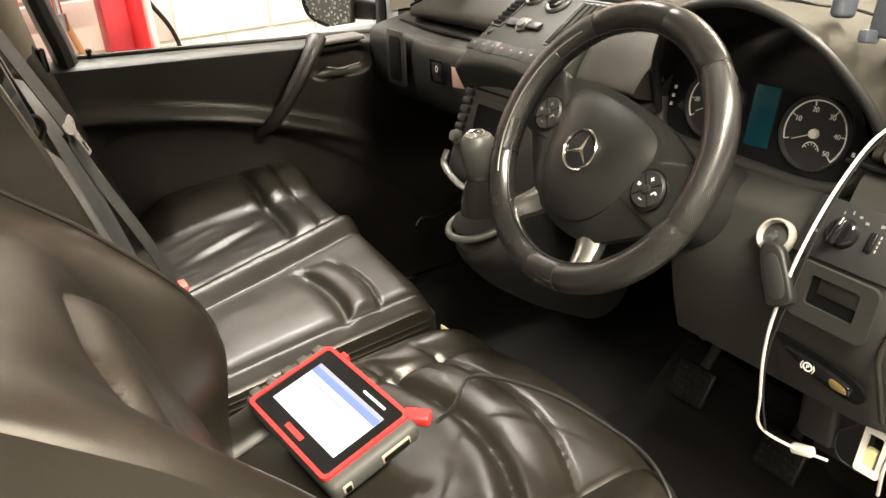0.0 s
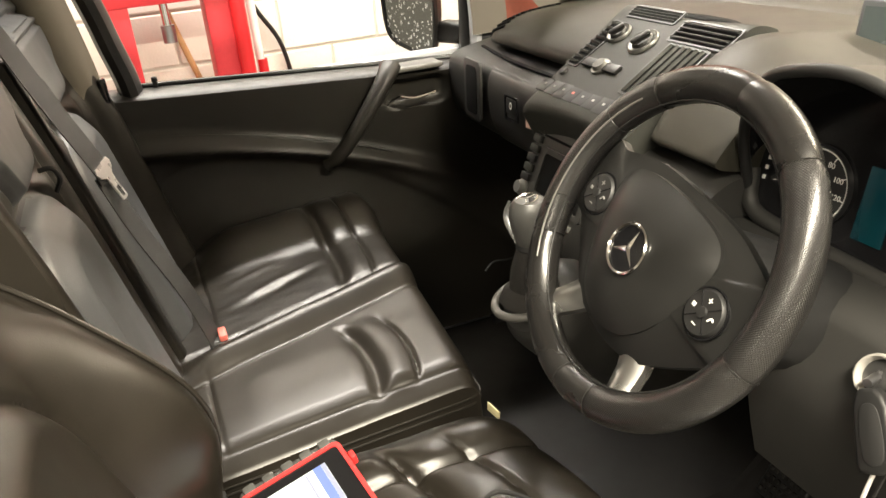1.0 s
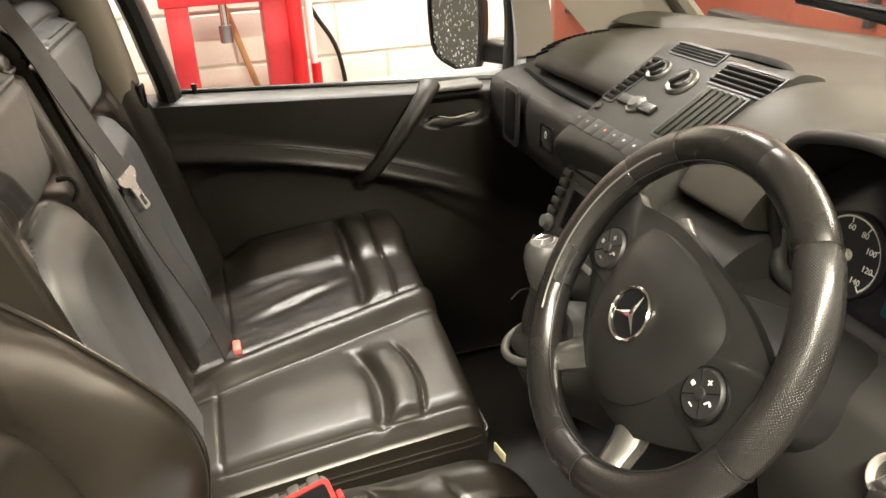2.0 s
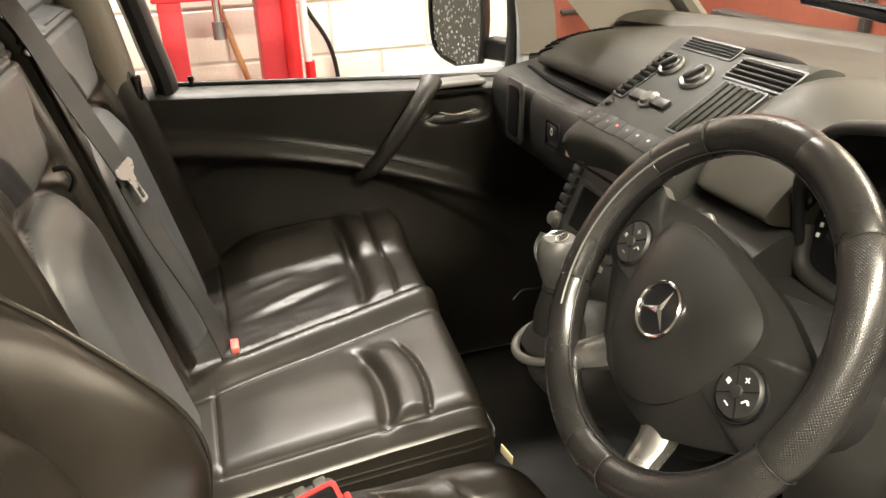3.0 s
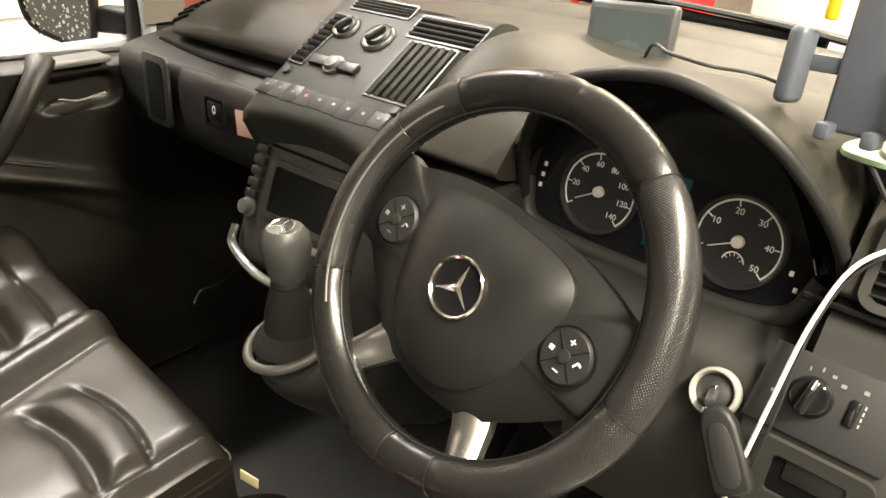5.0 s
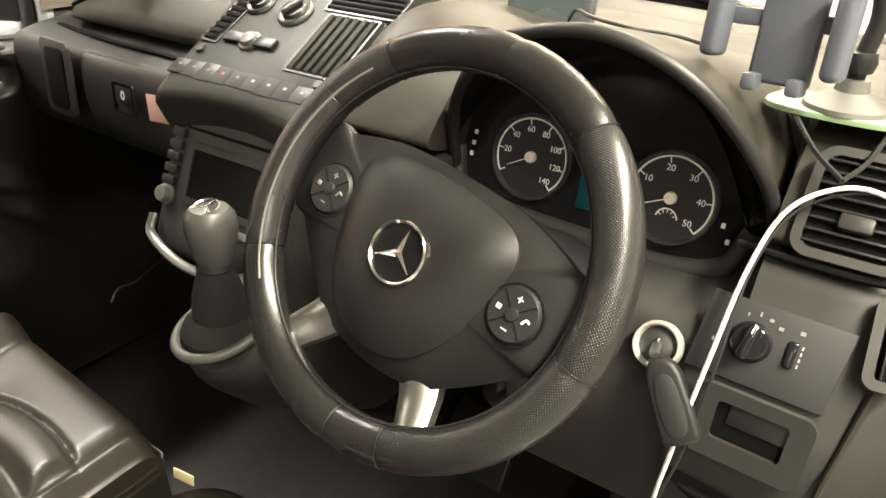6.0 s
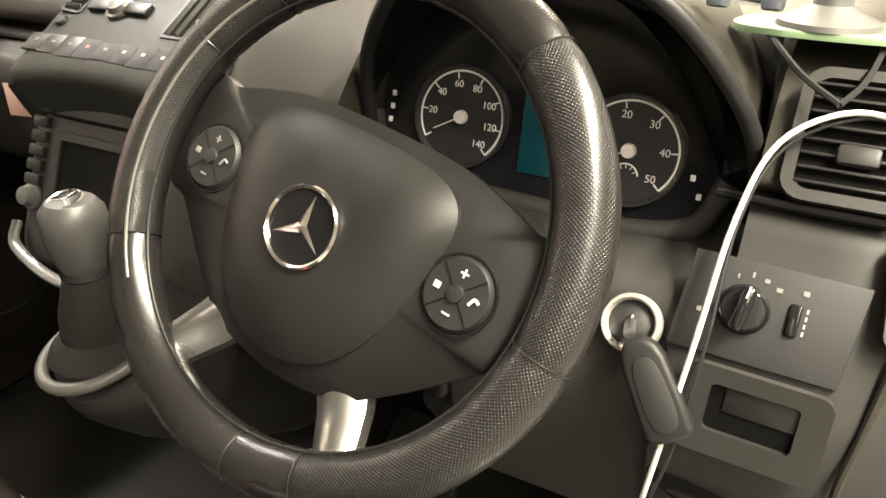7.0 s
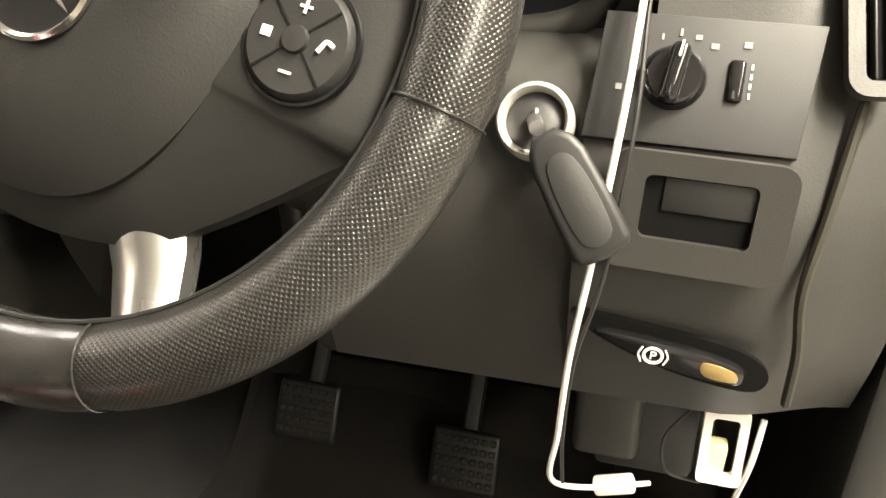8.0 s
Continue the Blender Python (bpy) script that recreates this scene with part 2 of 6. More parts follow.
HEADLINER = material("headliner_cloth", (0.45, 0.43, 0.39), 0.9, vary=0.08, grain=700, bump=0.3)
PILLAR = material("grey_pillar_trim", (0.16, 0.145, 0.12), 0.7, vary=0.1, grain=800, bump=0.2, patch=4, depth=0.0004)
WHEEL_PLASTIC = material("wheel_plastic", (0.0115, 0.0115, 0.011), 0.45, vary=0.15, grain=900, bump=0.2, patch=9, depth=0.0004, spec=0.35)
PAD_PLASTIC = material("switch_plastic", (0.014, 0.014, 0.014), 0.5, vary=0.15, grain=500, bump=0.1)
WHITE_MARK = material("white_marking", (0.75, 0.75, 0.73), 0.5, vary=0.08, grain=200, bump=0.0)
BELT = material("seat_belt_webbing", (0.020, 0.020, 0.020), 0.6, vary=0.2, grain=900, bump=0.5, patch=20)
STITCH = material("grey_stitching", (0.16, 0.15, 0.14), 0.7, vary=0.2, grain=900, bump=0.3)
PINK = material("faded_pink_label", (0.48, 0.30, 0.24), 0.6, vary=0.12, grain=150, bump=0.05, patch=30)
GUNMETAL = material("dark_grey_holder_plastic", (0.085, 0.095, 0.12), 0.35, vary=0.15, grain=400, bump=0.1)
YELLOW = material("yellow_strip", (0.75, 0.55, 0.02), 0.5, vary=0.1, grain=200, bump=0.0)
CREAM = material("cream_paper", (0.70, 0.62, 0.36), 0.7, vary=0.1, grain=200, bump=0.1)
# yellowish colour that paints a reflection on the brake release
TIP_REFLECTION = material("painted_yellow_reflection", (0.35, 0.25, 0.10), 0.4, metal=0.6, vary=0.3, grain=200, bump=0.1)
SCREEN_DARK = material("grey_lcd", (0.06, 0.075, 0.075), 0.25, vary=0.06, grain=50, bump=0.0)
DIAL = material("dial_face", (0.022, 0.022, 0.024), 0.4, vary=0.08, grain=300, bump=0.0)
GREEN_GEL = material("greenish_clear_pad", (0.22, 0.32, 0.19), 0.25, vary=0.1, grain=100, bump=0.05)


def weave_material():
    """Leather pierced by rows of small holes, laid out on the rim's own map."""
    mt = material("perforated_leather", (0.012, 0.0115, 0.011), 0.30, vary=0.18, grain=600, bump=0.15, patch=10, depth=0.0005, rough_vary=0.04)
    n, l = mt.node_tree.nodes, mt.node_tree.links
    uv = n.new("ShaderNodeUVMap")
    uv.uv_map = "map"
    mp = n.new("ShaderNodeMapping")
    mp.inputs["Rotation"].default_value = (0, 0, radians(45))
    l.new(uv.outputs[0], mp.inputs["Vector"])
    vo = n.new("ShaderNodeTexVoronoi")
    vo.inputs["Scale"].default_value, vo.inputs["Randomness"].default_value = 560, 0.0
    l.new(mp.outputs[0], vo.inputs["Vector"])
    hole = n.new("ShaderNodeMapRange")
    hole.inputs["From Min"].default_value, hole.inputs["From Max"].default_value = 0.22, 0.42
    l.new(vo.outputs["Distance"], hole.inputs["Value"])
    bp = n.new("ShaderNodeBump")
    bp.inputs["Strength"].default_value, bp.inputs["Distance"].default_value = 0.55, 0.0005
    l.new(hole.outputs[0], bp.inputs["Height"])
    bs = n["Principled BSDF"]
    l.new(bp.outputs[0], bs.inputs["Normal"])
    mul = n.new("ShaderNodeMix")
    mul.data_type, mul.blend_type = "RGBA", "MULTIPLY"
    mul.inputs["Factor"].default_value = 0.4
    src = bs.inputs["Base Color"].links[0].from_socket
    l.new(src, mul.inputs[6])
    l.new(hole.outputs[0], mul.inputs[7])
    l.new(mul.outputs[2], bs.inputs["Base Color"])
    return mt


WEAVE = weave_material()


def glass_material():
    mt = bpy.data.materials.new("clear_glass")
    mt.use_nodes = True
    bs = mt.node_tree.nodes["Principled BSDF"]
    bs.inputs["Base Color"].default_value = (0.96, 0.98, 0.97, 1)
    bs.inputs["Roughness"].default_value, bs.inputs["IOR"].default_value = 0.0, 1.03
    bs.inputs["Transmission Weight"].default_value = 1.0
    return mt


GLASS = glass_material()


def glow(name, colour, strength):
    mt = bpy.data.materials.new(name)
    mt.use_nodes = True
    bs = mt.node_tree.nodes["Principled BSDF"]
    bs.inputs["Base Color"].default_value = (*[c * 0.3 for c in colour], 1)
    bs.inputs["Roughness"].default_value = 0.2
    bs.inputs["Emission Color"].default_value, bs.inputs["Emission Strength"].default_value = (*colour, 1), strength
    return mt


LIT_WHITE = glow("lit_white_screen", (0.95, 1.0, 0.97), 0.9)
LIT_BLUE = glow("lit_blue_bar", (0.22, 0.30, 0.75), 0.7)
LIT_TEAL = glow("lit_teal_display", (0.006, 0.08, 0.10), 0.11)
BRIGHT_RING = material("bright_plated_ring", (0.55, 0.53, 0.49), 0.25, metal=0.45, vary=0.06, grain=200, bump=0.0)
TONGUE = material("bright_tongue_steel", (0.72, 0.71, 0.69), 0.3, metal=0.7, vary=0.08, grain=200, bump=0.05)
RED_FADED = material("faded_red_button", (0.60, 0.14, 0.11), 0.5, vary=0.12, grain=200, bump=0.05)
# black for openings that are not cut deep: their shade is put into the colour
RECESS_SHADE = material("painted_recess_shade", (0.004, 0.004, 0.004), 0.8, vary=0.2, grain=200, bump=0.0, spec=0.1)
STACK_PLASTIC = material("console_plastic", (0.020, 0.0205, 0.0175), 0.58, vary=0.14, grain=700, bump=0.15, patch=9, depth=0.0004, spec=0.2)
SILVER_SOFT = material("dull_silver_plastic", (0.17, 0.17, 0.16), 0.35, metal=0.5, vary=0.1, grain=300, bump=0.05)
GREY_MARK = material("grey_marking", (0.20, 0.20, 0.19), 0.5, vary=0.08, grain=200, bump=0.0)
GREY_TRIM = material("pale_grey_trim", (0.12, 0.115, 0.108), 0.4, vary=0.1, grain=400, bump=0.1)
PLASTIC_GEAR = material("gear_knob_plastic", (0.050, 0.050, 0.048), 0.4, vary=0.12, grain=500, bump=0.1)
PANEL_BLACK = material("matt_black_panel", (0.014, 0.014, 0.015), 0.65, vary=0.12, grain=800, bump=0.15, depth=0.0003)
PALE_NEEDLE = material("pale_needle", (0.65, 0.62, 0.58), 0.5, vary=0.05, grain=200, bump=0.0)
RUBBER_GREY = material("grey_rubber", (0.055, 0.055, 0.052), 0.6, vary=0.15, grain=400, bump=0.2)
CREAM_METAL = material("pale_socket_rim", (0.55, 0.48, 0.33), 0.4, metal=0.4, vary=0.1, grain=200, bump=0.0)
NAV_GREY = material("navigator_grey", (0.055, 0.058, 0.062), 0.4, vary=0.1, grain=400, bump=0.1)
STEEL_DARK = material("dark_steel", (0.06, 0.06, 0.06), 0.5, metal=0.6, vary=0.2, grain=200, bump=0.1)
MAT_CARPET = material("black_carpet", (0.014, 0.013, 0.012), 0.95, vary=0.35, grain=700, bump=0.8, patch=14, spec=0.2)
MIRROR = material("mirror", (0.30, 0.32, 0.35), 0.12, metal=1, vary=0.03, grain=60, bump=0.0, rough_vary=0.02)
DROP = material("water_drop", (0.85, 0.87, 0.9), 0.08, metal=0.8, vary=0.05, grain=100, bump=0.0)
LIT_GREY = glow("lit_grey_bar", (0.45, 0.48, 0.62), 0.6)

# unseen right wall, darkened only to bounce less light into the cab
LOW_BOUNCE_WALL = material("low_bounce_wall", (0.25, 0.235, 0.21), 0.85, vary=0.3, grain=60, bump=0.4, patch=1.0, depth=0.003)
# set dark so the back wall bounces little light and the front looks dim
DIM_WALL = material("darkened_wall", (0.34, 0.32, 0.27), 0.85, vary=0.25, grain=60, bump=0.4, patch=1.2, depth=0.003)

RING_GREY = material("grey_dial_ring", (0.10, 0.10, 0.095), 0.3, metal=0.4, vary=0.1, grain=300, bump=0.05)
COLLAR = material("grey_collar_plastic", (0.06, 0.058, 0.054), 0.4, vary=0.12, grain=400, bump=0.1)
DIM_MARK = material("dim_white_marking", (0.38, 0.38, 0.37), 0.6, vary=0.1, grain=200, bump=0.0)

for worn in (LEATHER, LEATHER_WORN, WEAVE):
    sheen = worn.node_tree.nodes["Principled BSDF"]
    sheen.inputs["Coat Weight"].default_value, sheen.inputs["Coat Roughness"].default_value = 0.15, 0.25


# ---- workshop ----
MIDX = -0.68


def screen_base(x):
    """How far ahead the windscreen's foot lies at x."""
    return 1.61 - 0.16 * ((x - MIDX) / 0.68) ** 2


def structure(ob):
    ob["kind"] = "structure"
    return ob


structure(part("floor", rbox((9.0, 10.0, 0.1), (0.6, 0.6, -0.05), 0), CONCRETE))
wall_left = structure(part("wall_left", rbox((0.2, 10.0, 3.9), (-3.41, 0.6, 1.95), 0), MORTAR))
structure(part("wall_right", rbox((0.2, 10.0, 3.9), (4.3, 0.6, 1.95), 0), LOW_BOUNCE_WALL))
structure(part("wall_front", rbox((9.0, 0.2, 3.9), (0.6, 5.0, 1.95), 0), DIM_WALL))
structure(part("wall_back", rbox((9.0, 0.2, 3.9), (0.6, -4.4, 1.95), 0), DIM_WALL))
structure(part("ceiling", rbox((9.0, 10.0, 0.1), (0.6, 0.6, 3.95), 0), CEILING))

# hydraulic press beside the wall
press = thing("hydraulic_press", "red painted steel workshop press standing by the block wall", "workshop press", (-3.0, 0.62, 0))
for y, w in ((0.42, 0.085), (0.785, 0.10)):
    part("leg", rbox((0.16, w, 1.75), (0, y - 0.62, 0.875), 0.006), RED_PAINT, press)
part("cross_beam", rbox((0.14, 0.50, 0.16), (0.018, -0.01, 1.285), 0.006), RED_PAINT, press)
part("top_beam", rbox((0.172, 0.56, 0.14), (0, -0.01, 1.70), 0.006), RED_PAINT, press)
part("bed_beam", rbox((0.14, 0.44, 0.12), (0.018, -0.01, 0.62), 0.006), RED_PAINT, press)
for y in (0.42, 0.785):
    part("foot", rbox((0.62, 0.08, 0.06), (0.0, y - 0.62, 0.03), 0.006), RED_PAINT, press)
ram = part("ram", cyl((0.02, -0.03, 1.06), (0.02, -0.03, 1.22), 0.016, seg=16), CHROME, press, "bare steel ram")
part("ram_head", cyl((0, 0, -0.045), (0, 0, 0.02), 0.026, seg=16, bm=None), STEEL, ram).location = (0.02, -0.03, 1.10)
part("pump_cylinder", cyl((0.09, 0.235, 0.5), (0.09, 0.235, 1.75), 0.03, seg=20), RED_BRIGHT, press, "bright red pump cylinder")

broom = thing("broom", "wooden broom handle leaning against the block wall", "broom", (-3.1, 0.80, 0))
part("handle", cyl((0.02, 0.10, 0.04), (-0.15, -0.20, 1.18), 0.013, seg=12), WOOD, broom)
part("head", rbox((0.06, 0.30, 0.04), (0.02, 0.10, 0.06), 0.006), WOOD, broom)
part("bristles", rbox((0.05, 0.28, 0.05), (0.02, 0.10, 0.025), 0.004), PLASTIC_DARK, broom)

post = thing("barrier_pole", "white pole with a red foot by the wall", "pole", (-3.05, 0.935, 0))
part("shaft", cyl((0, 0, 0), (0, -0.012, 1.8), 0.017, seg=14), WHITE_PLASTIC, post)
part("foot", cyl((0.0, 0.0, 0.0), (0.0, 0.0, 0.93), 0.022, seg=14), RED_BRIGHT, post, "red sleeve")
hose = part("air_hose", tube([(-3.27, 0.86, 1.6), (-3.27, 0.92, 1.25), (-3.27, 0.98, 1.10), (-3.27, 1.07, 0.92), (-3.26, 1.10, 0.6), (-3.25, 1.12, 0.02)], 0.010, 8), PLASTIC_DARK)
tagged(hose, "black rubber air hose hanging down the block wall", "hose")

# things ahead of the van
shutter = thing("sliding_door", "red-brown painted steel sliding door panel", "workshop door", (-2.6, 2.7, 0))
part("panel", rbox((1.42, 0.05, 2.5), (0, 0, 1.25), 0.004), BROWN_RED, shutter)
part("rail", rbox((1.44, 0.04, 0.06), (0, -0.03, 2.46), 0.006), STEEL_DARK, shutter)
part("pull", rbox((0.03, 0.04, 0.22), (0.62, -0.04, 1.10), 0.008), STEEL_DARK, shutter)
side_door = thing("side_door", "narrow red-brown steel door on the block wall", "workshop door", (-3.27, 2.45, 0))
part("panel", rbox((0.05, 0.66, 2.3), (0, 0, 1.15), 0.004), BROWN_RED, side_door)
part("handle", rbox((0.03, 0.12, 0.02), (0.04, -0.22, 1.02), 0.006), STEEL_DARK, side_door)
cabinet = thing("tool_cabinet", "bright red steel tool cabinet on castors", "tool cabinet", (-1.9, 4.0, 0))
part("body", rbox((0.55, 0.45, 0.95), (0, 0, 0.60), 0.01), RED_BRIGHT, cabinet)
for k in range(5):
    d = part("drawer", rbox((0.50, 0.02, 0.15), (0, -0.232, 0.23 + k * 0.18), 0.005), RED_BRIGHT, cabinet)
    part("handle", rbox((0.40, 0.015, 0.015), (0, -0.247, 0.28 + k * 0.18), 0.004), CHROME, d)
for sx in (-0.22, 0.22):
    for sy in (-0.17, 0.17):
        part("castor", cyl((sx - 0.015, sy, 0.06), (sx + 0.015, sy, 0.06), 0.06, seg=16), PLASTIC_DARK, cabinet)
rack = thing("storage_cupboard", "off-white steel storage cupboard against the wall", "cupboard", (-0.85, 4.55, 0))
part("body", rbox((1.25, 0.5, 1.9), (0, 0, 0.95), 0.01), WHITE_PLASTIC, rack)
for sx in (-0.31, 0.31):
    d = part("door", rbox((0.60, 0.02, 1.82), (sx, -0.262, 0.95), 0.004), WHITE_PLASTIC, rack)
    part("handle", rbox((0.015, 0.03, 0.14), (sx * 0.12, -0.285, 1.0), 0.004), PLASTIC_DARK, d)
jar = thing("paint_tin", "terracotta coloured tin standing on a dark crate", "tin", (0.02, 4.3, 0.62))
part("body", cyl((0, 0, 0), (0, 0, 0.24), 0.10, 0.12, 20), TERRACOTTA, jar)
part("rim", cyl((0, 0, 0.24), (0, 0, 0.275), 0.128, seg=20), TERRACOTTA, jar)
crate = part("crate", rbox((0.5, 0.4, 0.62), (0.05, 4.3, 0.31), 0.01), GREY_TRIM)
tagged(crate, "dark plastic crate on the workshop floor", "crate")
bin_ = part("waste_bin", rbox((0.5, 0.45, 1.0), (0.55, 4.3, 0.5), 0.03, 3), PLASTIC_DARK)
tagged(bin_, "dark grey plastic waste bin", "bin")

# ---- van shell ----
van = thing("van_shell", "silver painted van cab with beige pillar trim", "van", (-0.68, 0.7, 0.42))


def vp(name, bm, mat, label="", parent=None):
    bm.transform(Matrix.Translation((0.68, -0.7, -0.42)))
    return part(name, bm, mat, parent or van, label)


vp("cab_floor", rbox((1.52, 2.0, 0.04), (-0.68, 0.75, 0.43), 0.005), MAT_RUBBER, "black rubber cab floor")
vp("bulkhead_wall", rbox((1.52, 0.04, 0.80), (-0.68, -0.22, 0.84), 0.005), PLASTIC_DARK)
vp("firewall", rbox((1.40, 0.04, 0.83), (-0.68, 1.64, 0.86), 0.005), PLASTIC_DARK)
vp("roof", sheet(lambda u, v: (mix(-1.32, -0.04, u), mix(-0.25, 1.02, v), 1.84 + 0.05 * math.sin(math.pi * u) + 0.03 * math.sin(math.pi * v)), np.linspace(0, 1, 12), np.linspace(0, 1, 10)), HEADLINER, "pale grey headliner")
vp("roof_skin", sheet(lambda u, v: (mix(-1.34, -0.02, u), mix(-0.27, 1.04, v), 1.87 + 0.05 * math.sin(math.pi * u) + 0.03 * math.sin(math.pi * v)), np.linspace(0, 1, 12), np.linspace(0, 1, 10)), BODY_PAINT)
for s in (-1, 1):
    X = lambda d: -0.68 + s * d
    # windscreen pillar, quarter-light post, rear door post
    vp("windscreen_pillar", tube([(X(0.70), 1.60, 1.24), (X(0.66), 1.42, 1.42), (X(0.58), 1.18, 1.66), (X(0.52), 1.0, 1.83)], 0.035, 10, flat=0.7), PILLAR)
    if s < 0:
        vp("quarter_post", tube([(X(0.73), 1.165, 1.12), (X(0.725), 1.17, 1.28), (X(0.69), 1.13, 1.45), (X(0.62), 1.05, 1.68)], 0.022, 10, flat=0.8), BODY_PAINT)
        vp("quarter_trim", sheet(lambda u, v: (X(mix(0.70, 0.67, v)), mix(1.150, 1.236, u) - 0.1 * v * v, mix(1.22, 1.5, v)), np.linspace(0, 1, 6), np.linspace(0, 1, 8)), PILLAR)
        vp("pillar_trim", sheet(lambda u, v: (X(mix(0.685, 0.60, v)), mix(1.335, 1.57, u) - mix(0, 0.36, v), mix(1.235, 1.60, v) + 0.04 * u * (1 - v)), np.linspace(0, 1, 8), np.linspace(0, 1, 8)), PILLAR)
    back = 0.055 if s < 0 else -0.27
    vp("door_post", tube([(X(0.69), 0.27 + back, 1.17 if s < 0 else 0.45), (X(0.69), 0.265 + back, 1.23), (X(0.675), 0.252 + back, 1.33), (X(0.60), 0.17 + back, 1.84)], 0.06, 12, flat=0.8), BEIGE if s < 0 else BODY_PAINT)
    vp("sill", rbox((0.10, 1.3, 0.16), (X(0.80), 0.85, 0.40), 0.03, 3), BODY_PAINT)
    vp("rear_side", rbox((0.05, 0.5, 1.3), (X(0.74), back, 1.1), 0.02), BEIGE if s < 0 else BODY_PAINT)
vp("footwell_side", rbox((0.03, 0.50, 0.78), (-1.405, 1.42, 0.83), 0.005), PLASTIC_DARK)
vp("footwell_side", rbox((0.03, 0.66, 0.80), (0.075, 1.32, 0.86), 0.005), PLASTIC_DARK, "dark kick panel")
vp("windscreen_header", rbox((1.15, 0.08, 0.06), (-0.68, 1.02, 1.84), 0.02), HEADLINER)
scuttle = vp("scuttle", sheet(lambda u, v: (mix(-1.40, 0.04, u), screen_base(mix(-1.40, 0.04, u)) + mix(0.03, 0.22, v), 1.262 - 0.03 * v), np.linspace(0, 1, 20), np.linspace(0, 1, 4)), PLASTIC_DARK)
vp("bonnet", sheet(lambda u, v: (mix(-1.42, 0.06, u), screen_base(mix(-1.40, 0.04, u)) + mix(0.22, 0.75, v), 1.235 - 0.05 * (2 * u - 1) ** 2 - 0.30 * v ** 1.6), np.linspace(0, 1, 20), np.linspace(0, 1, 10)), BODY_PAINT)
vp("front_wing", rbox((0.06, 0.7, 0.6), (-1.44, 1.9, 0.75), 0.03), BODY_PAINT)
glass = vp("windscreen", sheet(lambda u, v: (mix(mix(-1.36, 0.0, u), mix(-1.18, -0.18, u), v), mix(screen_base(mix(-1.36, 0.0, u)) + 0.015, 1.05, v), mix(1.275, 1.83, v) + 0.03 * math.sin(math.pi * v)), np.linspace(0, 1, 16), np.linspace(0, 1, 10)), GLASS, "clear windscreen glass")
glass.visible_shadow = False


def wiper(points):
    w = thing("windscreen_wiper", "black windscreen wiper resting at the foot of the glass", "wiper", points[0], group="wipers")
    o = Vector(points[0])
    part("arm", tube([Vector(p) - o + Vector((0, 0.0, 0.014)) for p in points], lambda s: mix(0.012, 0.007, s), 8, flat=0.6), PLASTIC_DARK, w)
    part("blade", tube([mix(Vector(points[1]), Vector(points[-1]), t) - o + Vector((0.0, 0.0, -0.004 * math.cos(3 * t))) for t in (-0.35, 0.2, 0.7, 1.2)], 0.007, 8, flat=1.6), BLACK_GLOSS, w)
    part("pivot_cap", lathe([(0, 0.03), (0.016, 0.026), (0.02, 0.0), (0.02, -0.02)], seg=16), PLASTIC_DARK, w)


wiper([(-0.25, 1.66, 1.272), (-0.45, 1.685, 1.285), (-0.80, 1.69, 1.30)])
wiper([(-0.60, 1.70, 1.268), (-0.80, 1.71, 1.295), (-1.12, 1.70, 1.305)])


# ---- dashboard ----
dash = thing("dashboard", "dark grey moulded van dashboard with air vents and instruments", "dashboard", (MIDX, 1.3, 1.0))
DO = Matrix.Translation((-MIDX, -1.3, -1.0))


def dp(name, bm, mat, label="", parent=None):
    bm.transform(DO)
    return part(name, bm, mat, parent or dash, label)


def dword(text, size, m, mat, parent):
    return lettering(text, size, DO @ m, mat, parent)


def polyline(points, s):
    k = min(int(s * (len(points) - 1)), len(points) - 2)
    t = s * (len(points) - 1) - k
    return mix(points[k][0], points[k + 1][0], t), mix(points[k][1], points[k + 1][1], t)


def soften(points, rounds=2):
    """Rounds the corners of an open line."""
    for _ in range(rounds):
        out = [points[0]]
        for a, c in zip(points, points[1:]):
            out += [(mix(a[0], c[0], 0.25), mix(a[1], c[1], 0.25)), (mix(a[0], c[0], 0.75), mix(a[1], c[1], 0.75))]
        points = out + [points[-1]]
    return points


def upper_profile(x):
    """The padded top from the windscreen's foot to its front lip, as (y, z)."""
    r, l, c = step(-0.66, -0.56, x), step(-1.14, -1.37, x), 0.13 * step(-1.27, -1.40, x)
    top = 1.288 - 0.020 * l
    lip = 0.03 * step(-0.02, 0.05, x)
    rise = 0.030 * bump_at(x, -0.55, 0.07)
    left = [(1.44, top), (1.30 + c, top), (1.21 + c, 1.283 - 0.022 * l), (1.155 + c, 1.255 - 0.014 * l), (1.142 + c, 1.232 - 0.010 * l), (1.150 + c, 1.216), (1.20 + c, 1.205)]
    right = [(1.44, 1.292), (1.30, 1.302 + 0.5 * rise), (1.17, 1.302 + rise), (1.085, 1.275 + 0.5 * rise), (1.030, 1.222), (1.025, 1.207), (1.07, 1.196)]
    under = step(-0.45, -0.425, x) * step(-0.085, -0.11, x)
    right = [(max(y, 1.14) if under > 0.5 else y, z) for y, z in right]
    return soften([(screen_base(x), top + 0.004)] + [(mix(a[0], b[0], r) + lip, mix(a[1], b[1], r)) for a, b in zip(left, right)])


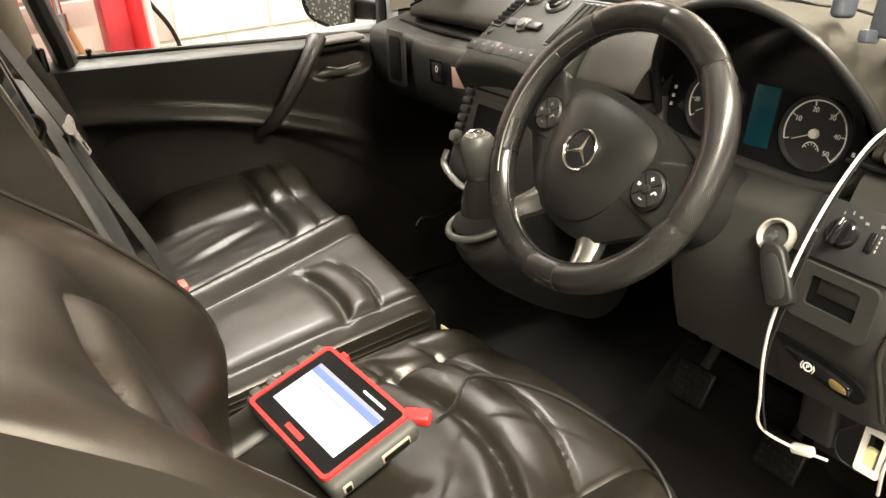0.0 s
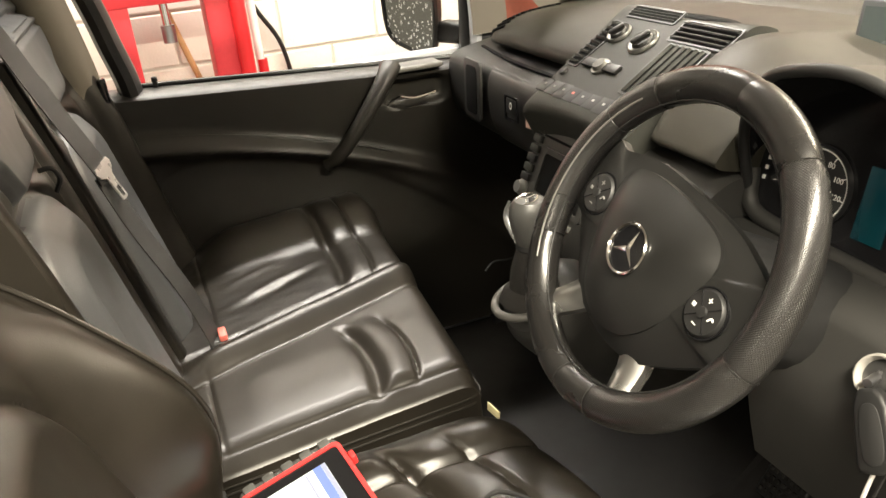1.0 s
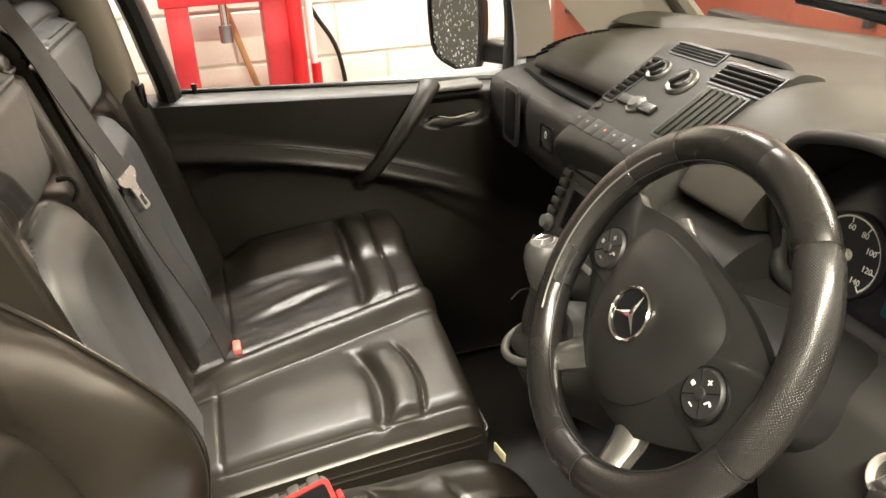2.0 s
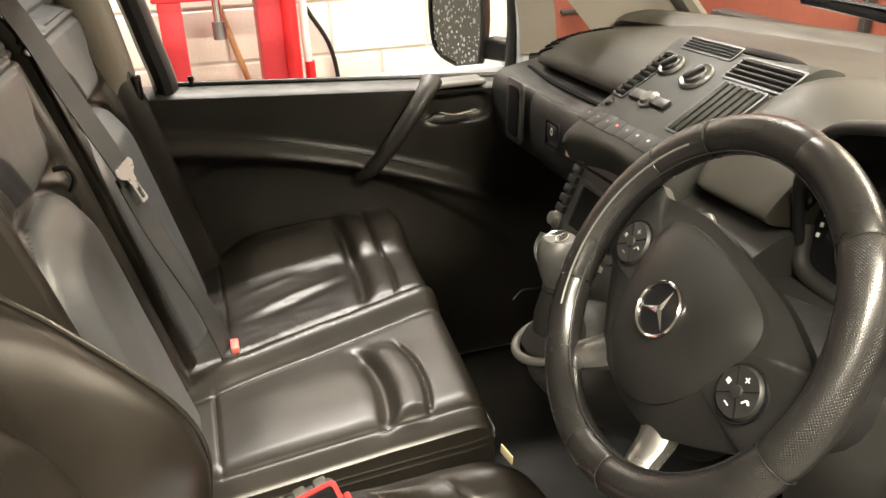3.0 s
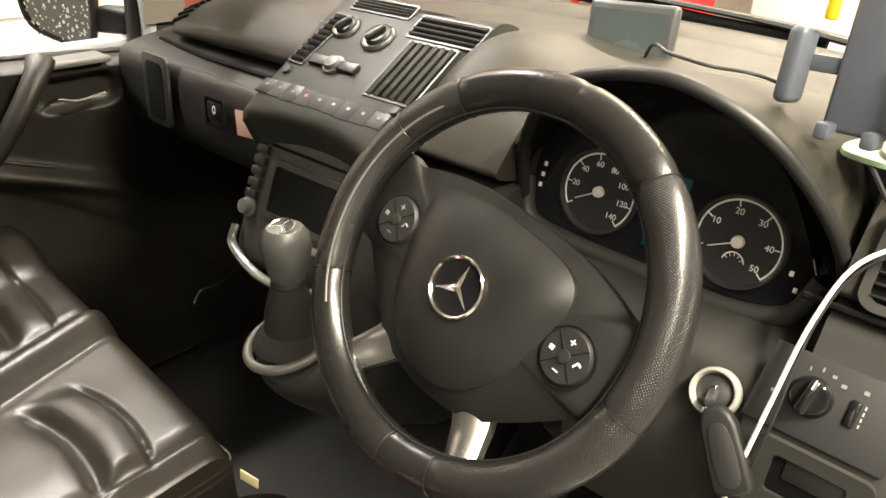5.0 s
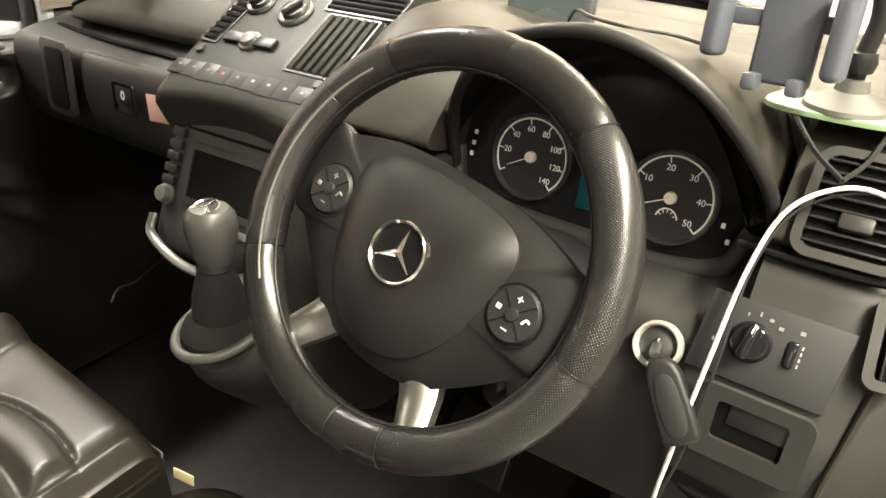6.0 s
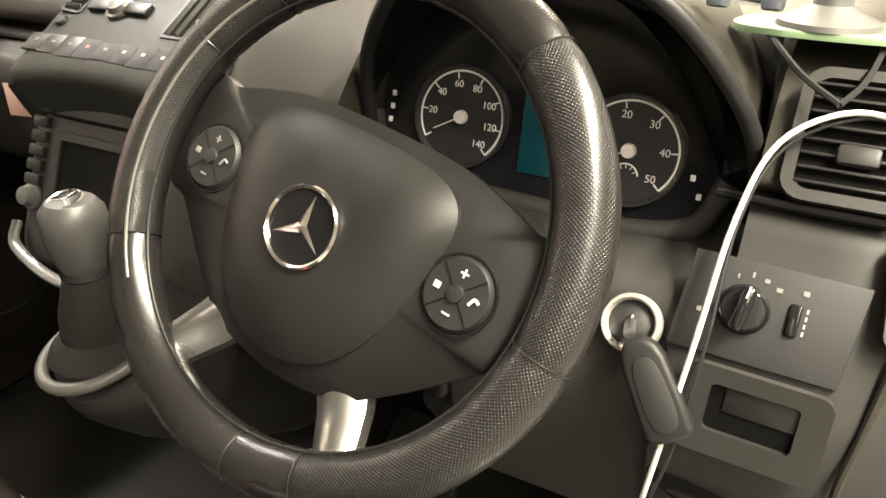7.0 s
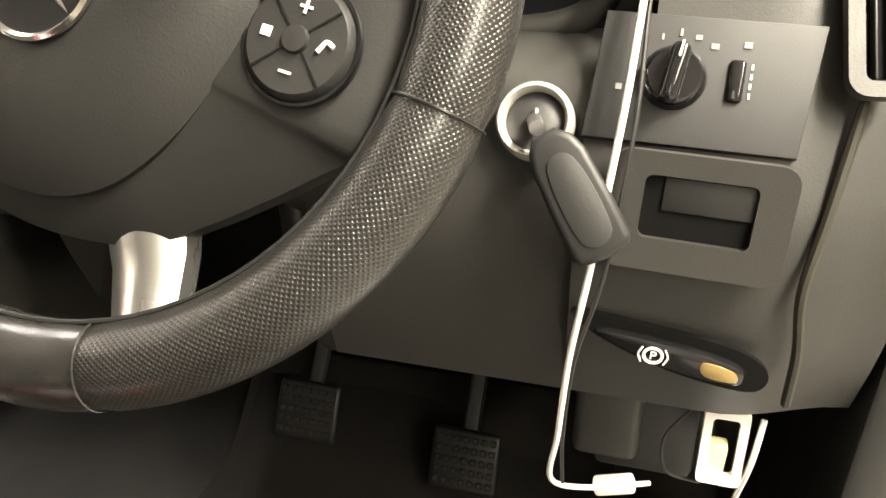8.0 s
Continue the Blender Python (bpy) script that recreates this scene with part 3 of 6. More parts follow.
def lower_profile(x):
    """The face below the top pad, down to the knees, as (y, z)."""
    r = step(-0.62, -0.48, x)
    out = 0.028 * step(-0.03, 0.06, x)
    left = [(1.20, 1.212), (1.105, 1.196), (1.086, 1.182), (1.082, 1.14), (1.088, 1.08), (1.12, 1.03), (1.22, 0.99)]
    right = [(1.07, 1.205), (1.020, 1.200), (0.999, 1.166), (0.966, 1.112), (0.944, 1.06), (0.955, 0.99), (0.980, 0.925)]
    pts = [(mix(a[0], b[0], r) + out, mix(a[1], b[1], r)) for a, b in zip(left, right)]
    if -0.60 < x < -0.435:
        pts[:3] = [(1.07, 1.194), (1.040, 1.190), (0.998, 1.165)]
    if -0.60 < x < -0.125:
        pts[3:6] = [(y + 0.008, z) for y, z in pts[3:6]]
    if -0.435 < x < -0.095:
        pts[:3] = [(1.11, 1.135), (1.035, 1.146), (0.988, 1.142)]
    if -0.50 < x < -0.29:
        pts[4:] = [(0.962, 1.075), (0.975, 1.055), (1.06, 1.045)]
    return soften(pts)


XS = np.unique(np.concatenate((np.linspace(-1.375, 0.055, 90), (-0.6002, -0.5998, -0.5002, -0.4998, -0.2902, -0.2898, -0.4352, -0.4348, -0.1252, -0.1248, -0.0952, -0.0948))))
dp("top_pad", sheet(lambda u, v: (u, *polyline(upper_profile(u), v)), XS, np.linspace(0, 1, 61)), PLASTIC_TOP, "soft grained upper pad")
dp("lower_panel", sheet(lambda u, v: (u, *polyline(lower_profile(u), v)), XS, np.linspace(0, 1, 61)), PLASTIC, "grained grey lower panel")
dp("under_tray", sheet(lambda u, v: (u, mix(lower_profile(u)[-1][0], 1.6, v), lower_profile(u)[-1][1] - 0.02 * v), XS, np.linspace(0, 1, 4)), PLASTIC_DARK)
dp("end_cheek", sheet(lambda u, v: (0.055 + 0.012 * math.sin(math.pi * u), mix(1.04, 1.45, u), mix(0.90, 1.29, v) - 0.02 * u), np.linspace(0, 1, 8), np.linspace(0, 1, 8)), PLASTIC)
dp("windscreen_ledge", sheet(lambda u, v: (u, screen_base(u) + mix(-0.10, 0.05, v), 1.283 + 0.016 * math.sin(math.pi * v) ** 0.6), XS[2:-2], np.linspace(0, 1, 8)), PLASTIC_TOP, "pale ledge at the foot of the windscreen")

# instrument hood: front edge, sweeping back into the pad
HOOD = [(-0.436, 1.075, 1.165), (-0.425, 1.045, 1.255), (-0.365, 1.005, 1.330), (-0.300, 0.990, 1.357), (-0.235, 0.990, 1.360), (-0.165, 1.008, 1.325), (-0.108, 1.040, 1.250), (-0.092, 1.075, 1.165)]


def curve_at(pts, s):
    n = len(pts) - 1
    k = min(int(s * n), n - 1)
    t = s * n - k
    p = [Vector(pts[max(0, min(n, k + d))]) for d in (-1, 0, 1, 2)]
    return 0.5 * ((2 * p[1]) + (p[2] - p[0]) * t + (2 * p[0] - 5 * p[1] + 4 * p[2] - p[3]) * t * t + (3 * p[1] - p[0] - 3 * p[2] + p[3]) * t ** 3)


def hood(u, v):
    f = curve_at(HOOD, u)
    w = 1 - abs(2 * u - 1)
    e = step(0, 1, v)
    back = Vector((mix(f.x, -0.264, 0.05) + 0.10 * (2 * u - 1) * e, 1.45, mix(1.15, 1.286, step(0.0, 0.45, w))))
    return (mix(f.x, back.x, v), mix(f.y, back.y, v), mix(f.z, back.z, e ** 0.8))


dp("hood", sheet(hood, np.linspace(0, 1, 70), np.linspace(0, 1, 30)), PLASTIC_TOP, "arched instrument hood")
dp("hood_lip", tube([tuple(curve_at(HOOD, s) + Vector((0, 0.003, -0.002))) for s in np.linspace(0, 1, 16)], 0.0065, 10, steps=4), PLASTIC_DARK)
CM = lean((-0.275, 1.085, 1.20), (1, 0, 0), (0, 0.2, 1))
BEZEL = smooth_outline([(-0.158, -0.020), (-0.160, 0.060), (-0.105, 0.112), (-0.030, 0.128), (0.040, 0.118), (0.100, 0.072), (0.143, 0.005), (0.150, -0.030), (0.110, -0.050), (0.0, -0.052), (-0.125, -0.045)], 5)


def lining(u, v):
    f = curve_at(HOOD, u)
    i = u * 38 + 49
    a = math.pi * (1 - u)
    c = CM @ Vector((-0.006 + 0.158 * math.cos(a), -0.03 + 0.150 * max(0, math.sin(a)) ** 0.75, 0.0))
    p = f.lerp(c, v)
    return (p.x, p.y, p.z - 0.008 * (1 - v))


dp("hood_lining", sheet(lining, np.linspace(0, 1, 60), np.linspace(0, 1, 12)), BLACK_GLOSS, "gloss black hood lining")
cluster = dp("instrument_binnacle", plate(BEZEL, 0.006, CM @ Matrix.Translation((0, 0, -0.006))), BLACK_GLOSS, "gloss black instrument cluster")
dp("cluster_lip", tube([tuple(CM @ Vector((x, y, 0.004))) for x, y in ((-0.165, 0.0), (-0.150, -0.045), (-0.09, -0.056), (0.0, -0.060), (0.09, -0.062), (0.140, -0.048), (0.158, -0.010))], 0.010, 10), PLASTIC, "moulded lip under the instruments")


def gauge(cx, cy, numbers, a0, a1, needle, small, parent):
    """A round dial: face, rim line, ticks, figures and needle."""
    m = CM @ Matrix.Translation((cx, cy, 0.001))
    g = dp("gauge", lathe([(0.0, 0.001), (0.041, 0.001), (0.0435, 0.006), (0.0450, 0.006), (0.0455, -0.002)], m, 48), DIAL, "round dial with white figures", parent)
    arc = [(0.0400 * math.cos(radians(a)), 0.0400 * math.sin(radians(a)), 0.0016) for a in np.linspace(a0, a1, 30)]
    b = tube(arc, 0.0010, 6, steps=2)
    b.transform(m)
    dp("scale_line", b, WHITE_MARK, "", g)
    n = len(numbers)
    for i, text in enumerate(numbers):
        a = radians(mix(a0, a1, i / (n - 1)))
        tick = rbox((0.0060, 0.0012, 0.0006), (0.0365, 0, 0.0016), 0)
        tick.transform(m @ Matrix.Rotation(a, 4, "Z"))
        dp("tick", tick, WHITE_MARK, "", g)
        if text:
            dword(text, 0.0088, m @ Matrix.Translation((0.0288 * math.cos(a), 0.0288 * math.sin(a), 0.0016)), WHITE_MARK, g)
    nd = rbox((0.033, 0.0012, 0.0010), (0.012, 0, 0.0042), 0.0003)
    lathe([(0.0, 0.0065), (0.0055, 0.006), (0.0062, 0.001)], Matrix(), 20, bm=nd)
    nd.transform(m @ Matrix.Rotation(radians(needle), 4, "Z"))
    dp("needle", nd, PALE_NEEDLE, "", g)
    if small:
        ms = m @ Matrix.Translation((0.0, -0.021, 0))
        b = tube([(0.0105 * math.cos(radians(a)), 0.0105 * math.sin(radians(a)), 0.0016) for a in np.linspace(10, 170, 12)], 0.0007, 6, steps=2)
        for a in (30, 60, 90, 120, 150):
            rbox((0.0035, 0.0007, 0.0005), (0.0085 * math.cos(radians(a)), 0.0085 * math.sin(radians(a)), 0.0016), 0, turn=Matrix.Rotation(radians(a), 3, "Z"), bm=b)
        b.transform(ms)
        dp("small_scale", b, WHITE_MARK, "", g)
    return g


gauge(-0.075, 0.006, ("", "20", "40", "60", "80", "100", "120", "140"), 212, -48, 208, False, cluster)
gauge(0.077, 0.001, ("", "10", "20", "30", "40", "50"), 200, -44, 204, True, cluster)
dp("display", rbox((0.036, 0.078, 0.003), CM @ Vector((0.001, 0.006, 0.001)), 0.001, turn=CM.to_3x3()), LIT_TEAL, "teal information display", cluster)
for x, y in ((0.130, -0.012), (0.137, -0.026), (-0.146, 0.018), (-0.147, 0.006), (-0.148, -0.006)):
    dp("tell_tale", rbox((0.004, 0.005, 0.002), CM @ Vector((x, y, 0.001)), 0.0005, turn=CM.to_3x3()), WHITE_MARK, "", cluster)

# centre stack
SM = lean((-0.70, 1.02, 1.217), (1, 0, 0), (0, 0.845, 0.535))


def stack_face(u, v):
    y = mix(-0.022, 0.225, v)
    w = mix(-0.160, 0.112, u) + 0.012 * (2 * u - 1) * step(0, 1, v)
    h = 0.006 - 0.035 * edge_drop(2 * u - 1, 9) - 0.012 * edge_drop(max(0, 1 - v * 8), 2.2) - 0.03 * max(0, (v - 0.86) / 0.14) ** 2
    p = SM @ Vector((w, y - 0.018 * (2 * u - 1) ** 2 * (1 - 2 * v), h))
    return tuple(p)


stack = dp("centre_console", solid(stack_face, 50, 40, (0, 0.03, -0.055)), STACK_PLASTIC, "raised centre console with vents and controls")


def on_stack(x, y, z=0.0):
    return SM @ Matrix.Translation((x, y, 0.0065 + z))


def vent(x, y, w, h, n, turn, slat_along_x, parent, tilt=35):
    """An air vent: a frame with separate slats over a plate painted shade-black."""
    m = on_stack(x, y, -0.0012) @ Matrix.Rotation(radians(turn), 4, "Z")
    b = frame_plate(rounded(w + 0.007, h + 0.007, 0.004), rounded(w, h, 0.003), 0.0022)
    b.transform(m)
    v = dp("air_vent", b, PLASTIC_DARK, "black slatted air vent", parent)
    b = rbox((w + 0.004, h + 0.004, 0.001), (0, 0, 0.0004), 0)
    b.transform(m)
    dp("vent_shade", b, RECESS_SHADE, "", v)
    for i in range(n):
        t = (i + 0.5) / n - 0.5
        size, c = ((w * 0.99, h / n * 0.42, 0.0016), (0, t * h, 0.004)) if slat_along_x else ((w / n * 0.36, h * 0.99, 0.0016), (t * w, 0, 0.004))
        b = rbox(size, c, 0.0005, turn=Matrix.Rotation(radians(tilt), 3, "X" if slat_along_x else "Y"))
        b.transform(m)
        dp("slat", b, STACK_PLASTIC, "", v)
    return v


vent(-0.132, 0.118, 0.026, 0.100, 9, -4, True, stack)
vent(-0.072, 0.197, 0.112, 0.022, 4, 0, True, stack, -30)
vent(0.062, 0.176, 0.112, 0.038, 4, 0, True, stack, -30)
vent(0.060, 0.098, 0.080, 0.098, 6, 0, False, stack, 50)
for x, y, r in ((-0.103, 0.146, 0.017), (-0.036, 0.141, 0.0205)):
    m = on_stack(x, y)
    k = dp("dial_knob", lathe([(0.0, 0.003), (r * 0.95, 0.003), (r * 1.12, 0.005), (r * 1.22, 0.003), (r * 1.25, 0.0)], m, 36), RING_GREY, "rotary control with a satin ring", stack)
    dp("knob_body", lathe([(0.0, 0.008), (r * 0.72, 0.0075), (r * 0.84, 0.003)], m, 32), PLASTIC_DARK, "", k)
    b = rbox((r * 0.42, r * 1.55, 0.007), (0, 0, 0.0105), 0.003, 3)
    b.transform(m @ Matrix.Rotation(radians(-25), 4, "Z"))
    dp("grip_bar", b, PLASTIC_DARK, "", k)
m = on_stack(-0.066, 0.078)
k = dp("dial_knob", lathe([(0.0, 0.010), (0.010, 0.009), (0.0125, 0.004), (0.016, 0.003), (0.0165, 0.0)], m, 28), RING_GREY, "small rotary control", stack)
for x in (-0.094, -0.038):
    b = rbox((0.034, 0.017, 0.006), (0, 0, 0.002), 0.002)
    b.transform(on_stack(x, 0.079))
    dp("switch", b, PLASTIC_DARK, "rectangular climate switch", stack)
for x, y in ((-0.135, 0.050), (0.085, 0.036)):
    b = lathe([(0.0, 0.003), (0.006, 0.003), (0.0075, 0.0)], on_stack(x, y), 20)
    dp("round_switch", b, PLASTIC_DARK, "", stack)
for i in range(9):
    x = -0.146 + i * 0.0272
    b = rbox((0.0269, 0.030 - 0.005 * math.cos(i * 0.75) ** 2, 0.003), (0, 0, -0.0012), 0.0004)
    b.transform(on_stack(x, 0.016))
    sw = dp("switch", b, PANEL_BLACK if i in (3, 4, 5, 6, 7) else PLASTIC_DARK, "row switch", stack)
    sign = rbox((0.005, 0.004, 0.0005), (0, 0.003, 0.0005), 0.0)
    sign.transform(on_stack(x, 0.016))
    dp("sign", sign, RED_FADED if i == 3 else (DIM_MARK if i in (5, 6, 7) else GREY_MARK), "", sw)
# lid seam and oddments tray on the top pad behind the console
# the slot is a black tube, its shade painted in
dp("tray", tube([(-0.97, 1.318, 1.288), (-0.90, 1.345, 1.290), (-0.80, 1.345, 1.292), (-0.72, 1.315, 1.296), (-0.63, 1.272, 1.302)], lambda t: 0.012 * math.sin(math.pi * min(1, t * 1.35 + 0.02)) ** 0.5 + 0.0012 if t < 0.72 else 0.0016, 10, flat=0.45), RECESS_SHADE, "dark curved tray slot")

# stack below: radio face with keys, pocket and silver lip
LM = lean((-0.70, 1.035, 1.19), (1, 0, 0), (0, 0.37, 0.93))


def low_face(u, v):
    x = mix(-0.158, 0.10, u)
    y = mix(-0.215, 0.004, v)
    h = 0.004 - 0.05 * edge_drop(2 * u - 1, 10) - 0.02 * edge_drop(max(0, 1 - v * 5), 2.0)
    return tuple(LM @ Vector((x, y, h)))


low = dp("radio_panel", solid(low_face, 40, 30, (0, 0.06, -0.01)), PLASTIC, "dark radio panel with a column of keys")
for i in range(6):
    b = rbox((0.024, 0.0125, 0.008), (0, 0, 0), 0.002)
    b.transform(LM @ Matrix.Translation((-0.134 - 0.001 * i, -0.032 - 0.0165 * i, 0.006)))
    dp("key", b, PLASTIC_DARK if i % 2 else STACK_PLASTIC, "", low)
b = lathe([(0.0, 0.014), (0.010, 0.013), (0.0125, 0.004), (0.015, 0.003), (0.0155, 0.0)], LM @ Matrix.Translation((-0.140, -0.134, 0.004)), 28)
dp("volume_knob", b, SILVER_SOFT, "round volume knob with a silver ring", low)
b = frame_plate(rounded(0.150, 0.082, 0.006), rounded(0.126, 0.064, 0.004), 0.006)
b.transform(LM @ Matrix.Translation((-0.036, -0.096, 0.003)))
pocket = dp("pocket", b, PLASTIC, "oddments pocket with its shade painted black", low)
# flat black sheet painted as the shaded inside of the pocket
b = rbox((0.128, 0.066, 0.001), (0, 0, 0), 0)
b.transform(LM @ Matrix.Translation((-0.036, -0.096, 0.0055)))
dp("pocket_shade", b, RECESS_SHADE, "", pocket)
b = rbox((0.205, 0.004, 0.002), (0, 0, 0), 0.0005)
b.transform(LM @ Matrix.Translation((-0.020, -0.039, 0.0045)))
dp("disc_slot", b, RECESS_SHADE, "", low)
b = rbox((0.10, 0.010, 0.005), (0, 0, 0), 0.002)
b.transform(LM @ Matrix.Translation((-0.03, -0.152, 0.006)))
dp("ash_tray_lip", b, SILVER_SOFT, "", low)
dp("silver_lip", tube([tuple(LM @ Vector(p)) for p in ((-0.152, -0.165, 0.010), (-0.140, -0.192, 0.016), (-0.060, -0.212, 0.022), (0.04, -0.205, 0.018), (0.09, -0.19, 0.008))], 0.0065, 10, flat=0.6), RING_GREY, "satin grey lip", low)

# gear lever on its console
dp("gear_console", tube([(-0.609, 0.868, 1.001), (-0.614, 0.892, 0.981), (-0.635, 0.96, 0.93), (-0.64, 1.05, 0.86), (-0.64, 1.15, 0.80)], lambda t: mix(0.050, 0.085, min(1, t * 2.0)), 28, flat=1.0, steps=8), PLASTIC, "moulded gear lever console")
gear = thing("gear_lever", "gear lever with a leather gaiter and round grey knob", "gear lever", (-0.606, 0.868, 0.996))
part("gaiter_collar", tube([(0.046 * math.cos(a), 0.054 * math.sin(a), 0.010 + 0.012 * math.sin(a)) for a in np.linspace(0, 2 * math.pi, 20, endpoint=False)], 0.0060, 10, closed=True), COLLAR, gear, "grey gaiter collar")
part("gaiter", lathe([(0.046, 0.006), (0.041, 0.018), (0.031, 0.026), (0.029, 0.050), (0.024, 0.068), (0.019, 0.086)], Matrix(), 24), MAT_CARPET, gear)
knob = part("knob", lathe([(0.015, 0.085), (0.019, 0.092), (0.022, 0.100), (0.0265, 0.118), (0.0285, 0.132), (0.0265, 0.146), (0.020, 0.1545), (0.0, 0.1575)], Matrix(), 32), PLASTIC_GEAR, gear, "dark grey knob with a bright cap")
KM = Matrix.Translation((0, -0.004, 0.1545)) @ Matrix.Rotation(radians(14), 4, "X")
part("cap_ring", lathe([(0.0150, 0.0), (0.0160, 0.0025), (0.0145, 0.0032), (0.0135, 0.002)], KM, 32), CHROME, knob)
part("cap", lathe([(0.0, 0.0022), (0.0140, 0.0016), (0.0145, -0.002)], KM, 28), BLACK_GLOSS, knob)
for k in range(3):
    part("ray", rbox((0.012, 0.0018, 0.0012), (0.006, 0, 0.0026), 0.0004), CHROME, knob).matrix_basis = KM @ Matrix.Rotation(radians(90 + 120 * k), 4, "Z")
part("lift_ring", lathe([(0.0185, 0.082), (0.0205, 0.086), (0.0190, 0.092)], Matrix(), 28), PLASTIC_DARK, gear)

# passenger side: glove box, lock button, label, end vents
GM = lean((-1.0, 1.0765, 1.15), (1, 0, 0), (0, 0.03, 1))
def glove_face(u, v):
    x = mix(-1.172, -0.862, u)
    y, z = polyline(lower_profile(x), mix(0.90, 0.27, v))
    return (x, y - 0.005 + 0.006 * edge_drop(2 * u - 1, 16) + 0.006 * edge_drop(2 * v - 1, 16), z)


glove = dp("glove_box", solid(glove_face, 40, 40, (0, 0.004, 0)), PLASTIC, "closed glove box lid")
b = frame_plate(rounded(0.052, 0.048, 0.005), rounded(0.044, 0.040, 0.004), 0.004)
b.transform(GM @ Matrix.Translation((-0.040, -0.010, 0.007)))
sw = dp("airbag_switch", b, BLACK_GLOSS, "square black switch with a white figure", glove)
b = rbox((0.043, 0.030, 0.006), (0, 0.004, 0.008), 0.003)
b.transform(GM @ Matrix.Translation((-0.040, -0.010, 0)))
dp("switch_face", b, PLASTIC_DARK, "", sw)
b = lathe([(0.0030, 0), (0.0034, 0.0008), (0.0052, 0.0008), (0.0056, 0)], Matrix.Diagonal((0.9, 1.3, 1, 1)), 20)
b.transform(GM @ Matrix.Translation((-0.040, -0.004, 0.0112)))
dp("sign", b, WHITE_MARK, "", sw)
b = rbox((0.050, 0.040, 0.001), (0, 0, 0), 0.0002)
b.transform(lean((-0.952, 1.066, 1.143), (1, 0, 0.08), (0, 0.03, 1)) @ Matrix.Translation((0, 0, 0.003)))
dp("label_sticker", b, PINK, "faded pink paper label", glove)
# black tube painted as the shade under the pad lip, and the slot beside the door
dp("seam_shade", tube([(-1.33, 1.150, 1.203), (-1.15, 1.128, 1.203), (-0.90, 1.122, 1.203), (-0.80, 1.09, 1.203)], 0.005, 8, flat=0.6), RECESS_SHADE, "seam under the pad with its shade painted black")
# slot not cut in: a black plate stands for its shaded depth
for w, h, z, mat in ((0.086, 0.124, 0.002, PLASTIC), (0.056, 0.100, 0.004, RECESS_SHADE)):
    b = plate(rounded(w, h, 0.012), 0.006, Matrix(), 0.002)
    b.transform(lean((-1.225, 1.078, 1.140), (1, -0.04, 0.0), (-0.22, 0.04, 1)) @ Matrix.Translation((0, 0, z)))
    dp("side_pocket", b, mat, "narrow slot by the door, its shaded depth painted black")


def pad_height(x, y):
    """The height of the top pad's surface."""
    line = upper_profile(x)
    for p, q in zip(line, line[1:]):
        if q[0] <= y <= p[0]:
            return mix(p[1], q[1], (p[0] - y) / max(1e-6, p[0] - q[0]))
    return 1.28


def pad_point(x, y):
    return Vector((x, y, pad_height(x, y)))


for i in range(12):
    t = i / 11
    x, y = mix(-1.268, -1.322, t), mix(1.160, 1.325, t)
    # black bars laid on the pad, painted as the shade in the slots
    b = rbox((0.036, 0.0075, 0.005), (0, 0, 0.001), 0.001)
    b.transform(lean(pad_point(x, y), pad_point(x + 0.012, y + 0.005) - pad_point(x - 0.012, y - 0.005), pad_point(x - 0.002, y + 0.005) - pad_point(x + 0.002, y - 0.005)))
    dp("demister_slot", b, RECESS_SHADE, "")
b = lathe([(0.0, 0.006), (0.018, 0.004), (0.024, 0.0)], Matrix.Translation((-0.905, 1.20, 1.283)) @ Matrix.Diagonal((1.2, 0.6, 1, 1)), 20)
dp("sensor_cap", b, PLASTIC, "low oval sensor cap")

# driver's side: seam, vents, ignition, light switch panel, tray, brake release
# black tube again, painted as the shaded gap under the pad
dp("seam_shade", tube([(-0.118, 1.022, 1.203), (-0.07, 1.018, 1.203), (0.0, 1.020, 1.203), (0.045, 1.05, 1.203)], 0.0035, 8), RECESS_SHADE, "seam under the pad with its shade painted black")
VM = lean((-0.038, 1.050, 1.244), (1, 0, 0), (0, 0.62, 0.78))


def side_vent(m, w, h, n, along_x, r, name="air_vent"):
    b = frame_plate(rounded(w + 0.016, h + 0.016, r + 0.006), rounded(w, h, r), 0.007)
    b.transform(m)
    v = dp(name, b, PLASTIC, "slatted air vent in a moulded frame")
    # black plate behind the slats, painted as the shade inside
    b = plate(rounded(w + 0.004, h + 0.004, r), 0.001, m @ Matrix.Translation((0, 0, 0.0005)))
    dp("vent_shade", b, RECESS_SHADE, "", v)
    for i in range(n):
        t = (i + 0.5) / n - 0.5
        size, c = ((w * 0.98, 0.0022, 0.006), (0, t * h, 0.005)) if along_x else ((0.0014, h * 0.97, 0.006), (t * w, 0, 0.005))
        b = rbox(size, c, 0.0006)
        b.transform(m)
        dp("slat", b, PLASTIC_DARK, "", v)
    return v


v = side_vent(VM, 0.070, 0.080, 8, True, 0.010)
b = rbox((0.026, 0.014, 0.008), (0, -0.014, 0.009), 0.003)
b.transform(VM)
dp("vent_tab", b, PLASTIC, "", v)
side_vent(lean((0.012, 0.996, 1.166), (1, 0.15, 0), (0.0, 0.60, 0.80)), 0.018, 0.056, 2, False, 0.004)
PM = lean((-0.067, 0.980, 1.1385), (1, 0.0, -0.03), (0.03, 0.49, 0.866))
b = plate([(0.0555, 0.034), (-0.0545, 0.034), (-0.0585, -0.034), (0.0495, -0.034)], 0.006, PM @ Matrix.Translation((0, 0, -0.0030)), 0.0012)
lights = dp("light_switch_panel", b, PANEL_BLACK, "matt black light switch panel")
